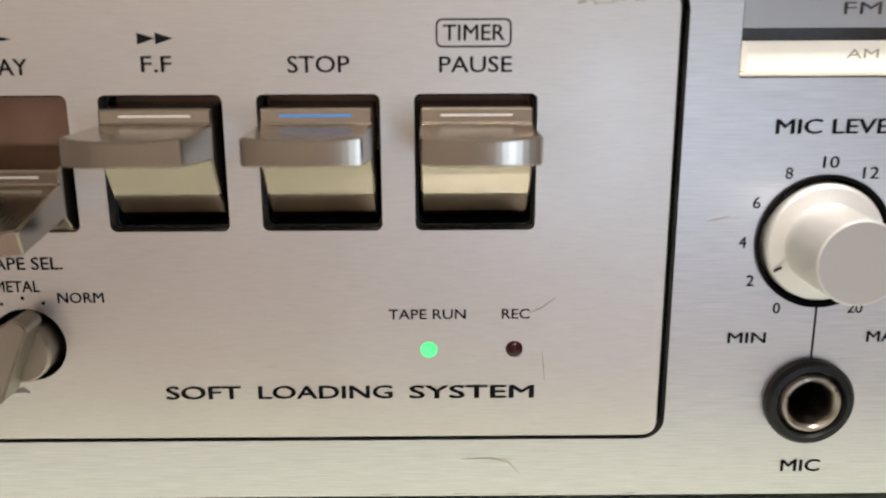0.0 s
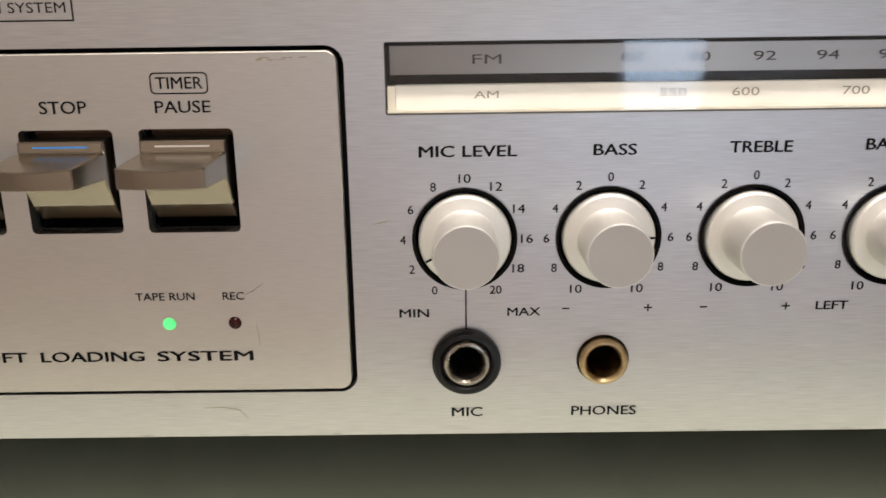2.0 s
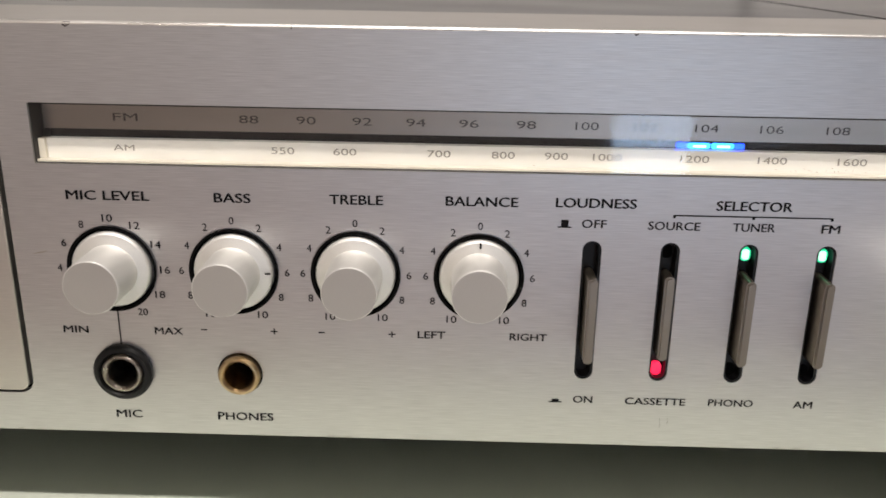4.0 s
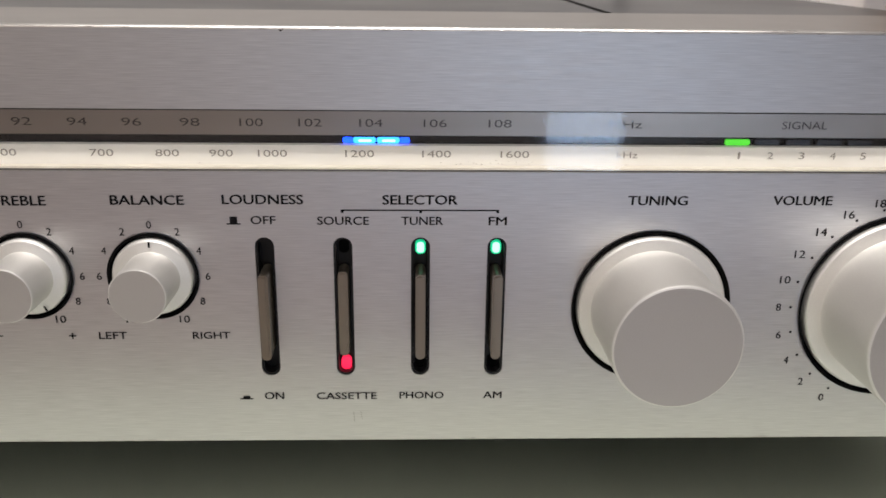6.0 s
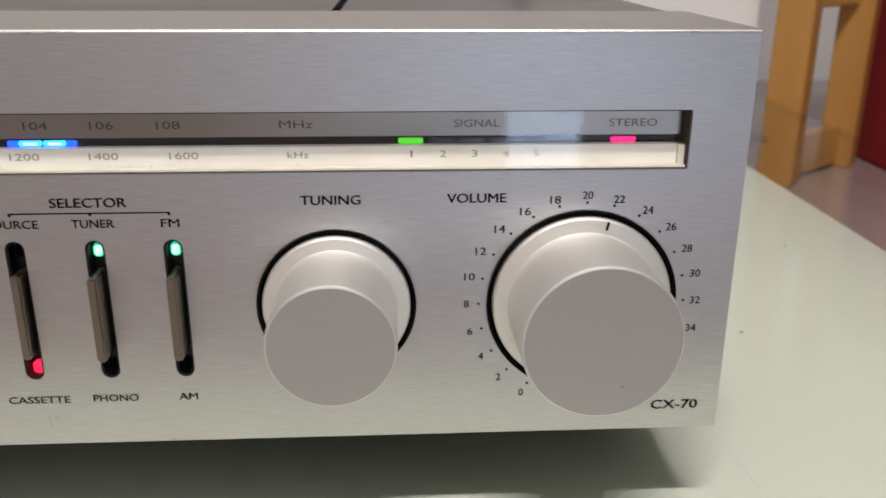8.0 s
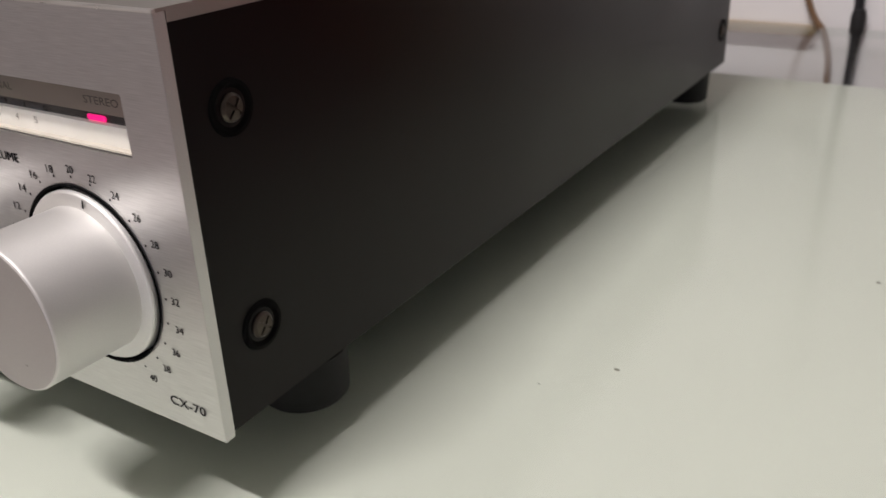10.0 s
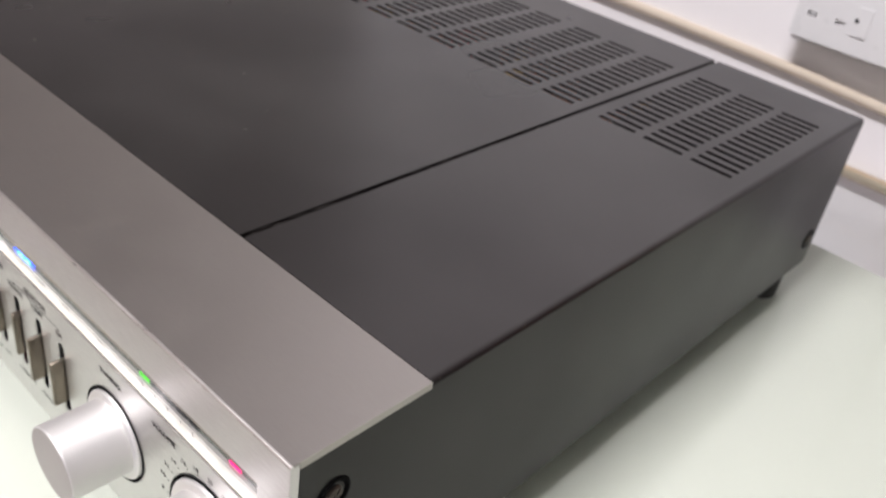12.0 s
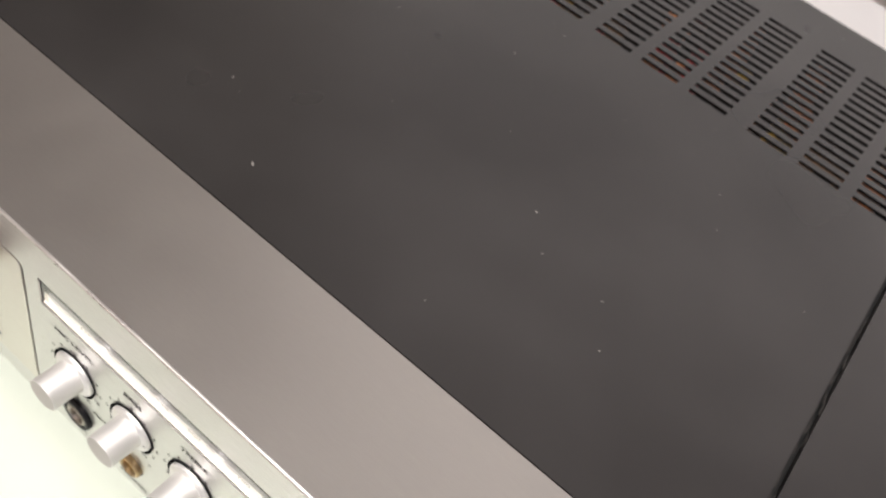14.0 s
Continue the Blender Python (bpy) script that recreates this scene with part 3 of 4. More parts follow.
# ---- knobs ----
def knob(name, at, hole, skirt, r, p, angle, material=KNOB, label=""):
    """A turned knob on a wide skirt in a black well; angle is that of its line, clockwise from the top."""
    x, z = at
    part("knob_well", lathe([(hole + 0.0003, 0.0005), (hole - 0.00025, 0.0004), (hole - 0.0005, -0.0030), (0, -0.0030)], 64, x, 0, z), DEEP, panel, "black gap round the knob")
    f = 0.0012 if r > 0.01 else 0.0006
    prof = [(0, -0.002), (skirt, -0.002), (skirt, 0.0006), (skirt - 0.0004, 0.0012), (skirt - 0.0006, 0.00128), (r + f * 0.30, 0.00142), (r + f * 0.16, 0.00146), (r + f * 0.12, 0.00165), (r + f * 0.11, 0.0020),
            (r + f * 0.08, 0.0060), (r, p - f * 0.6), (r, p - f * 0.5), (r - f * 0.15, p - f * 0.18), (r - f * 0.5, p), (0, p)]
    kb = part(name, lathe(prof, 96 if r > 0.01 else 64, x, 0, z), material, rec, label, smooth=True)
    part("knob_cap", lathe([(r - f * 0.45, p - 0.0004), (r - f * 0.45, p + 0.00004), (0, p + 0.00004)], 96 if r > 0.01 else 64, x, 0, z), CAP, kb, "blasted end face, toned even grey for its dark reflection")
    if angle is not None:
        a = radians(angle)
        d = Vector((math.sin(a), 0, math.cos(a)))
        s = Vector((math.cos(a), 0, -math.sin(a)))
        c = Vector((x, -0.00175, z))
        w = 0.00022 if r < 0.01 else 0.0003
        bm = bmesh.new()
        i, o = r + 0.0012, skirt - 0.0003
        bm.faces.new([bm.verts.new(c + d * q + s * e) for q, e in ((i, -w), (o, -w), (o, w), (i, w))])
        part("pointer_line", bm, INK, kb)
    return kb


names = ("mic_level_knob", "bass_knob", "treble_knob", "balance_knob")
for nm, at, ang in zip(names, KN, (-118, 88, 152, 1)):
    knob(nm, at, 0.0097, 0.0088, 0.0060, 0.0122, ang, KNOB, "small turned aluminium knob on a wide skirt")
knob("tuning_knob", TUN, 0.0177, 0.0167, 0.0136, 0.0222, None, KNOB, "large turned aluminium tuning knob")
knob("volume_knob", VOL, 0.0217, 0.0206, 0.0171, 0.0226, 13.5, KNOB, "largest turned aluminium knob with a black line")

mark("nick", stroke([(VOL[0] + 0.0040, VOL[1] - 0.0098), (VOL[0] + 0.0045, VOL[1] - 0.0100), (VOL[0] + 0.0050, VOL[1] - 0.0099)], 0.00035), rec, SCRATCH, -0.02268)

# ---- jacks ----
for (x, z), collar in zip(JACKS, (True, False)):
    ri = 0.0033
    if collar:
        part("jack_collar", lathe([(0.0047, -0.001), (0.0068, -0.001), (0.0068, 0.0012), (0.0063, 0.0019), (0.0054, 0.0020), (0.0048, 0.0012), (0.0047, -0.001)], 48, x, 0, z), BLACK, panel, "black rubber collar", smooth=True)
    jk = part("jack_socket", lathe([(ri, -0.009), (ri, 0.0010), (ri + 0.0003, 0.0017), (ri + 0.0007, 0.0020), (0.0044, 0.0019), (0.0048, 0.0014), (0.0048, -0.001), (0.0040, -0.001), (0.0040, -0.009)], 48, x, 0, z),
              NICKEL if collar else BRASS, panel, "worn nickel jack socket" if collar else "worn brass jack socket", smooth=True)
    part("jack_bore", lathe([(ri, -0.0085), (0, -0.0085)], 32, x, 0, z), DEEP, jk)

# ---- slide levers ----
for x, out, lit in zip(SLOTX, (0.0052, 0.0027, 0.0048, 0.0048), ("", "low", "high", "high")):
    o = rounded(x - 0.0021, x + 0.0021, 0.0310, 0.0643, 0.00205)
    i = rounded(x - 0.0016, x + 0.0016, 0.0315, 0.0638, 0.00155)
    well = part("switch_slot", join(ring(o, i, 0.0004, 0.0034), prism(o, 0.0034, 0.0042)), BLACK, panel, "black slot of a slide switch")
    bm = prism(rounded(x - 0.00108, x + 0.00108, 0.0371, 0.0572, 0.0010), -out, 0.0030)
    rim = [e for e in bm.edges if all(v.co.y < -out + 1e-6 for v in e.verts)]
    bmesh.ops.bevel(bm, geom=rim, offset=0.0004, segments=2, affect="EDGES")
    part("switch_lever", bm, LEVER, rec, "flat nickel push lever", smooth=True)
    if lit:
        for zc, on in ((0.0614, lit == "high"), (0.0331, lit == "low")):
            lens = prism(rounded(x - 0.00115, x + 0.00115, zc - 0.0016, zc + 0.0015, 0.0010), 0.0022 if on else 0.0030, 0.0033)
            if on and lit == "high":
                part("lamp_core", prism(rounded(x - 0.00078, x + 0.00078, zc - 0.0012, zc + 0.0011, 0.0006), 0.0020, 0.0023), G_CORE, well, "bright core of the lit indicator")
            part("indicator_lamp", lens, (G_SEL if lit == "high" else R_SEL) if on else DEEP, well, ("lit green indicator" if lit == "high" else "lit red indicator") if on else "dark indicator hole")

# ---- dial ----
dial = part("dial_window", ring(rounded(DX0, DX1, DZ0, DZ1, 0.0004, 2), rounded(DX0 + 0.0002, DX1 - 0.0002, DZ0 + 0.0002, DZ1 - 0.0002, 0.0003, 2), 0.0005, 0.0112), REVEAL, rec, "recessed tuning dial")
UY, SZ0, SZ1 = 0.0072, 0.0838, 0.0858
part("dial_scale", box(DX0 + 0.0007, DX1 - 0.0007, UY, UY + 0.0012, SZ1, DZ1 - 0.0003), SILVERDIAL, dial, "silver-grey upper dial scale")
part("dial_slit", box(DX0 + 0.0018, DX1 - 0.0018, UY + 0.0004, UY + 0.0014, SZ0 - 0.001, SZ1), SLIT, dial, "black pointer slit")
LY, LZ0, LZ1 = 0.0044, DZ0 + 0.0007, 0.0840


def slope(px, pz, lift=0.00012):
    """On the face of the lower scale."""
    return Vector((px, LY - lift, pz))


# strip painted dark in place of the shade under the dial's top edge
part("dial_top_shade", prism([(DX0 + 0.0003, DZ1 - 0.0010), (DX1 - 0.0003, DZ1 - 0.0010), (DX1 - 0.0003, DZ1 - 0.0003), (DX0 + 0.0003, DZ1 - 0.0003)], UY - 0.0011, UY - 0.0001), SHADE, dial, "painted shade along the top of the dial")
# the lower scale stands upright behind a clear ledge
part("lower_scale", box(DX0 + 0.0018, DX1 - 0.0018, LY, UY + 0.0003, DZ0 + 0.0003, LZ1), CREAM, dial, "cream lower dial scale")
part("scale_ledge", box(DX0 + 0.0003, DX1 - 0.0003, 0.0009, LY - 0.0001, DZ0 + 0.0003, LZ0), LEDGE, dial, "pale ledge below the lower scale")
for x in (DX0 + 0.0003, DX1 - 0.0017):
    part("scale_end", box(x, x + 0.0014, 0.0030, UY, LZ0 + 0.0001, LZ1), LEDGE, dial, "pale end piece of the lower scale")
pane = part("dial_glass", box(DX0 + 0.0003, DX1 - 0.0003, 0.0006, UY + 0.0003, DZ0 + 0.00025, DZ1 - 0.00025), PANE, dial, "clear acrylic dial cover")
pane.visible_shadow = False
# ends and top coloured dark, in place of the shade in the recess
pane.data.materials.append(SHADE)
for f in pane.data.polygons:
    if abs(f.normal.x) > 0.9 or f.normal.z > 0.9:
        f.material_index = 1


def utext(words, x, w, cap=0.0017, z=0.0885):
    text(words, x, z, cap, w, dial, SCALEINK, y=UY - 0.0001, weight=0.0)


def ltext(words, x, w, cap=0.0015, z=0.0822):
    text(words, x, z, cap, w, dial, DIALINK, weight=0.0, tilt=slope)


utext("FM", -0.2788, 0.0054)
for k, n in enumerate(("88", "90", "92", "94", "96", "98", "100", "102", "104", "106", "108")):
    xx = (-0.2520, -0.2396, -0.2275, -0.2159, -0.2045, -0.1922, -0.1792, -0.1667, -0.1537, -0.1399, -0.1259)[k]
    utext(n, xx, 0.0042 if len(n) == 2 else 0.0050)
    mark("scale_dot", circle(xx, 0.0867, 0.00016, 10), dial, DIALINK, UY - 0.0001)
    if k < 10:
        mark("scale_dot", circle(xx + 0.0062, 0.0867, 0.00016, 10), dial, DIALINK, UY - 0.0001)
utext("MHz", -0.0987, 0.0072)
utext("SIGNAL", -0.0594, 0.0100)
utext("STEREO", -0.0247, 0.0108)
ltext("AM", -0.2790, 0.0046, 0.0013)
for n, xx in (("550", -0.2445), ("600", -0.2311), ("700", -0.2108), ("800", -0.1970), ("900", -0.1856), ("1000", -0.1747), ("1200", -0.1561), ("1400", -0.1396), ("1600", -0.1227)):
    ltext(n, xx, 0.0050 if len(n) == 3 else 0.0062)
ltext("kHz", -0.0983, 0.0046, 0.0014)
for n, xx in zip("12345", (-0.0738, -0.0669, -0.0600, -0.0531, -0.0464)):
    ltext(n, xx, 0.0005 if n == "1" else 0.0013)


def lamp(x0, x1, material, label, z0=SZ0 + 0.0004, z1=SZ1 - 0.0004):
    return part("indicator_lamp", box(x0, x1, UY - 0.0008, UY + 0.0003, z0, z1, 0.0002), material, dial, label)


flecks = random.Random(11)
for k in range(22):
    x = flecks.choice((flecks.uniform(-0.137, -0.119), flecks.uniform(-0.29, -0.02)))
    z = LZ0 + flecks.uniform(0.0002, 0.0011)
    bm = bmesh.new()
    w, h = flecks.uniform(0.0001, 0.0005), flecks.uniform(0.00006, 0.00014)
    bm.faces.new([bm.verts.new(slope(px, pz, 0.00015)) for px, pz in ((x, z), (x + w, z), (x + w * 0.8, z + h), (x + w * 0.2, z + h))])
    part("speck", bm, STAIN, dial)
lamp(-0.0766, -0.0712, G_SIG, "lit green signal indicator")
for x in (-0.0700, -0.0632, -0.0564, -0.0496):
    lamp(x, x + 0.0054, UNLIT, "unlit signal indicator")
lamp(-0.0296, -0.0240, P_STE, "lit pink stereo indicator")
for x0, x1 in ((-0.1575, -0.1527), (-0.1524, -0.1476)):
    lamp(x0, x1, B_PTR, "lit blue dial pointer")
    part("lamp_core", box(x0 + 0.0011, x1 - 0.0009, UY - 0.0010, UY - 0.0007, SZ0 + 0.0007, SZ1 - 0.0008, 0.0001), B_CORE, dial, "bright core of the dial pointer")
# deep blue ends stand in for the glow spilling from the pointer
lamp(-0.1598, -0.1576, B_DIM, "deep blue glow beside the dial pointer")
lamp(-0.1475, -0.1454, B_DIM, "deep blue glow beside the dial pointer")

# ---- cassette door with its keys ----
key_holes = [prism(rounded(x - 0.0087, x + 0.0087, KZ0, KZ1, 0.0010), -0.01, 0.01) for x in KEYX]
TS = [(-0.4015, 0.0400), (-0.4200, 0.0400)]
key_holes += [prism(circle(x, z, 0.0057), -0.01, 0.01) for x, z in TS]
LEDS = [(-0.3412, 0.0388), (-0.3283, 0.0389)]
key_holes += [prism(circle(x, z, 0.0013, 24), -0.01, 0.01) for x, z in LEDS]
plate = prism(rounded(*DOOR, 0.0022), -0.0002, 0.0024)
bmesh.ops.bevel(plate, geom=[e for e in plate.edges if all(v.co.y < 0 for v in e.verts)], offset=0.0002, segments=1, affect="EDGES")
for v in plate.verts:
    # a wide, shallow chamfer round the plate
    if 0 < v.co.y < 0.002:
        v.co.y = 0.0001
door = part("cassette_door", cut(plate, *key_holes), PLATE, rec, "brushed aluminium cassette control plate")
part("door_gap", ring(rounded(DOOR[0] - 0.0012, DOOR[1] + 0.0012, DOOR[2] - 0.0006, DOOR[3] + 0.0009, 0.0034), rounded(DOOR[0] - 0.0002, DOOR[1] + 0.0002, DOOR[2] - 0.0002, DOOR[3] + 0.0002, 0.0024), 0.0024, 0.0034), DEEP, rec, "black gap round the plate")


def tape_key(x, drop, tilt_deg):
    """A plated piano key: upright plate, sloping top, curved lip and hollow skirt."""
    w = 0.0078
    prof = [(0.0058, 0.0757), (-0.0030, 0.0754), (-0.0032, 0.0733), (-0.0175, 0.07275), (-0.0178, 0.0725), (-0.0178, 0.0697), (-0.0175, 0.0695), (-0.0040, 0.0684), (-0.0024, 0.0660), (-0.0006, 0.0630), (0.0022, 0.0598), (0.0058, 0.0584)]
    bm = bmesh.new()
    cols = []
    N = 18
    for k in range(N + 1):
        u = -1 + 2 * k / N
        cols.append([bm.verts.new((x + u * w * (1.0 if yy > -0.012 else 0.97), yy + (0.0007 * u * u if yy < -0.012 else 0), zz - drop + (0.0005 * u * u if yy < -0.012 and zz > 0.07 else 0))) for yy, zz in prof])
    m = len(prof)
    for a, b in zip(cols, cols[1:]):
        for k in range(m):
            bm.faces.new((a[k], a[(k + 1) % m], b[(k + 1) % m], b[k]))
    bm.faces.new(cols[0])
    bm.faces.new(cols[-1][::-1])
    bmesh.ops.recalc_face_normals(bm, faces=bm.faces[:])
    sharp = [e for e in bm.edges if len(e.link_faces) == 2 and e.calc_face_angle(0) > radians(60)]
    bmesh.ops.bevel(bm, geom=sharp, offset=0.00026, segments=1, affect="EDGES")
    if tilt_deg:
        bmesh.ops.rotate(bm, cent=(x, 0.0, 0.066), matrix=Matrix.Rotation(radians(tilt_deg), 3, "X"), verts=bm.verts)
    return bm


for k, x in enumerate(KEYX):
    drop, tilt_deg = (0.0076, 14) if k == 0 else (0, 0)
    part("key_back", box(x - 0.0086, x + 0.0086, 0.0060, 0.0068, KZ0 + 0.011, KZ1), BROWN, door, "brown plastic behind the key")
    part("key_well", join(ring(rounded(x - 0.0087, x + 0.0087, KZ0, KZ1, 0.0010), rounded(x - 0.0083, x + 0.0083, KZ0 + 0.0004, KZ1 - 0.0004, 0.0008), 0.0026, 0.0079)), BLACK, door, "black well of a tape key")
    ky = part("tape_key", tape_key(x, drop, tilt_deg), KEY, rec, "pressed champagne-plated tape key" if k == 0 else "champagne-plated tape key")
    g = ring(rounded(x - 0.0053, x + 0.0053, 0.0740, 0.0748, 0.0003), rounded(x - 0.0050, x + 0.0050, 0.07425, 0.07455, 0.00014), -0.00314, -0.0026)
    fill = prism(rounded(x - 0.0050, x + 0.0050, 0.07425, 0.07455, 0.00014), -0.00318, -0.0026)
    for b in (g, fill):
        for v in b.verts:
            v.co.y += (v.co.z - 0.0744) * 0.095
            v.co.z -= drop
        if tilt_deg:
            bmesh.ops.rotate(b, cent=(x, 0.0, 0.066), matrix=Matrix.Rotation(radians(tilt_deg), 3, "X"), verts=b.verts)
    part("key_groove", g, KEY, ky)
    part("groove_line", fill, BLUEPAINT if k == 2 else KNOB, ky, "blue line in the groove" if k == 2 else "")

for x, z in TS:
    part("knob_well", lathe([(0.0056, 0.0001), (0.0053, -0.0010), (0.0053, -0.003), (0, -0.003)], 40, x, 0, z), DEEP, door, "black gap round the knob")
    sel = part("selector_knob", lathe([(0, -0.002), (0.0047, -0.002), (0.0047, 0.0034), (0.0044, 0.0038), (0, 0.0038)], 48, x, 0, z), PEWTER, rec, "small grip-bar selector knob", smooth=True)
    grip = prism(rounded(-0.0015, 0.0015, -0.0068, 0.0068, 0.0012), -0.0080, -0.0030)
    bmesh.ops.bevel(grip, geom=[e for e in grip.edges if all(v.co.y < -0.0079 for v in e.verts)], offset=0.0003, segments=2, affect="EDGES")
    bmesh.ops.transform(grip, matrix=Matrix.Translation((x, 0, z)) @ Matrix.Rotation(radians(24), 4, "Y"), verts=grip.verts)
    part("grip_bar", grip, PEWTER, sel, smooth=True)

for (x, z), m, lab in zip(LEDS, (G_RUN, REDDARK), ("lit green tape run lamp", "unlit dark red record lamp")):
    part("indicator_lamp", lathe([(0.00125, -0.002), (0.00125, 0.0001), (0.0010, 0.0005), (0.0006, 0.0008), (0, 0.0009)], 24, x, 0, z), m, door, lab, smooth=True)

# ---- lettering ----
DY = -0.00028


def dtext(words, x, z, cap, w, weight=0.02):
    text(words, x, z, cap, w, door, INK, DY, weight)


dtext("PLAY", -0.40025, 0.0810, 0.0022, 0.0072)
dtext("F.F", -0.37875, 0.0813, 0.0022, 0.0042)
dtext("STOP", -0.35625, 0.0812, 0.0023, 0.0086)
dtext("PAUSE", -0.3344, 0.0811, 0.0022, 0.0101)
dtext("TIMER", -0.33465, 0.0854, 0.0021, 0.0085)
part("printed_frame", ring(rounded(-0.3399, -0.3294, 0.0834, 0.0873, 0.0009), rounded(-0.33965, -0.32965, 0.08365, 0.08705, 0.0007), DY, DY + 0.00006), INK, door)
mark("printed_arrow", [(-0.4027, 0.0840), (-0.3983, 0.0848), (-0.4027, 0.0856)], door, INK, DY)
mark("printed_arrow", [(-0.3811, 0.0840), (-0.3786, 0.0848), (-0.3811, 0.0856)], door, INK, DY)
mark("printed_arrow", [(-0.3786, 0.0840), (-0.3761, 0.0848), (-0.3786, 0.0856)], door, INK, DY)
dtext("TAPE SEL.", -0.4010, 0.0527, 0.0019, 0.0118)
dtext("METAL", -0.4021, 0.0492, 0.0017, 0.0066)
dtext("HIGH", -0.4087, 0.0475, 0.0016, 0.0054)
dtext("NORM", -0.3929, 0.0474, 0.0016, 0.0068)
for x, z in ((-0.4047, 0.0465), (-0.4015, 0.0474), (-0.3985, 0.0466)):
    mark("printed_dot", circle(x, z, 0.00028, 12), door, INK, DY)
dtext("TAPE RUN", -0.34145, 0.0445, 0.00155, 0.0115)
dtext("REC", -0.3282, 0.0445, 0.00155, 0.0041)
dtext("SOFT", -0.37585, 0.0320, 0.0021, 0.0113, 0.04)
dtext("LOADING", -0.3572, 0.0320, 0.0021, 0.0204, 0.04)
dtext("SYSTEM", -0.33485, 0.03195, 0.0021, 0.0189, 0.04)


def ptext(words, x, z, cap, w, weight=0.03):
    text(words, x, z, cap, w, panel, INK, -0.00008, weight + (0.014 if cap > 0.002 else 0.0))


ptext("R AMPLIFIER", -0.3961, 0.0975, 0.0024, 0.0206)
part("printed_frame", ring(bar(-0.3745, -0.3521, 0.0964, 0.1012), bar(-0.3742, -0.3524, 0.0967, 0.1009), -0.00008, -0.00002), INK, panel)
mark("printed_bar", bar(-0.3732, -0.3648, 0.0979, 0.0997), panel, GREYINK)
ptext("SYSTEM", -0.3585, 0.0988, 0.0018, 0.0102, 0.0)
part("printed_frame", ring(bar(-0.3822, -0.3756, 0.0964, 0.1012), bar(-0.3810, -0.3768, 0.0971, 0.1006), -0.00008, -0.00002), INK, panel)
mark("printed_bar", bar(-0.3793, -0.3785, 0.0971, 0.1006), panel, INK)

ptext("MIC LEVEL", -0.2826, 0.0722, 0.0021, 0.0181)
ptext("BASS", -0.2554, 0.0722, 0.0021, 0.0079)
ptext("TREBLE", -0.2285, 0.0724, 0.0021, 0.0115)
ptext("BALANCE", -0.2014, 0.0726, 0.0021, 0.0155)
ptext("LOUDNESS", -0.1769, 0.0728, 0.0021, 0.0172)
ptext("SELECTOR", -0.1432, 0.0728, 0.0021, 0.0161)
ptext("TUNING", -0.0916, 0.0728, 0.0021, 0.0130)
ptext("VOLUME", -0.0597, 0.0729, 0.0021, 0.0130)
ptext("SOURCE", -0.1598, 0.0681, 0.00185, 0.0111)
ptext("TUNER", -0.1427, 0.0681, 0.00185, 0.0090)
ptext("FM", -0.1263, 0.0681, 0.00185, 0.0039)
ptext("OFF", -0.1770, 0.0682, 0.00185, 0.0053)
ptext("ON", -0.1767, 0.0258, 0.00180, 0.0044)
ptext("CASSETTE", -0.1600, 0.0257, 0.00175, 0.0138)
ptext("PHONO", -0.1427, 0.0258, 0.00175, 0.0102)
ptext("AM", -0.1262, 0.0258, 0.00175, 0.0043)
ptext("MIC", -0.2830, 0.0190, 0.0020, 0.0061)
ptext("PHONES", -0.2554, 0.0190, 0.0020, 0.0130)
ptext("MIN", -0.2932, 0.0404, 0.0017, 0.0057)
ptext("MAX", -0.2718, 0.0405, 0.0017, 0.0064)
ptext("LEFT", -0.2119, 0.0411, 0.0017, 0.0062)
ptext("RIGHT", -0.1900, 0.0411, 0.0017, 0.0083)
ptext("CX-70", -0.0108, 0.0205, 0.0024, 0.0113)
mark("printed_line", bar(-0.2832, -0.2829, 0.0366, 0.0458), panel, INK)
mark("printed_line", bar(-0.1601, -0.1261, 0.07035, 0.07065), panel, INK)
for x in (-0.1599, -0.1430, -0.1263):
    mark("printed_dot", bar(x - 0.0003, x + 0.0003, 0.0699, 0.0706), panel, INK)
for x in (-0.2556, -0.2288):
    mark("printed_minus", bar(x - 0.0087, x - 0.0073, 0.0409, 0.0412), panel, INK)
    mark("printed_plus", bar(x + 0.0072, x + 0.0088, 0.0409, 0.0412), panel, INK)
    mark("printed_plus", bar(x + 0.00785, x + 0.00815, 0.0403, 0.0418), panel, INK, -0.00011)
mark("printed_symbol", [(-0.1848, 0.0672), (-0.1818, 0.0672), (-0.1818, 0.0675), (-0.1825, 0.0675), (-0.1825, 0.0690), (-0.1841, 0.0690), (-0.1841, 0.0675), (-0.1848, 0.0675)], panel, INK)
mark("printed_symbol", [(-0.1845, 0.0249), (-0.1815, 0.0249), (-0.1815, 0.0252), (-0.1822, 0.0252), (-0.1822, 0.0258), (-0.1838, 0.0258), (-0.1838, 0.0252), (-0.1845, 0.0252)], panel, INK)


def numbers(at, radius, items, cap, dots=0.0):
    """Numbers round a knob, by their angle clockwise from the top."""
    for s, a in items:
        t = radians(a)
        rr = radius - (0.0011 * max(0.0, math.cos(t)) if dots else 0.0)
        dx = 0.0011 * math.sin(2 * t) if dots and abs(a) < 90 else 0.0006 if dots and a > 100 else 0.0
        ptext(s, at[0] + rr * math.sin(t) + dx, at[1] + rr * math.cos(t) - 0.3 * abs(dx), cap, cap * (0.30 if s == "1" else 0.62 if len(s) == 1 else 1.32), 0.02)
        if dots:
            mark("printed_dot", circle(at[0] + dots * math.sin(t), at[1] + dots * math.cos(t), 0.00032, 14), panel, INK)


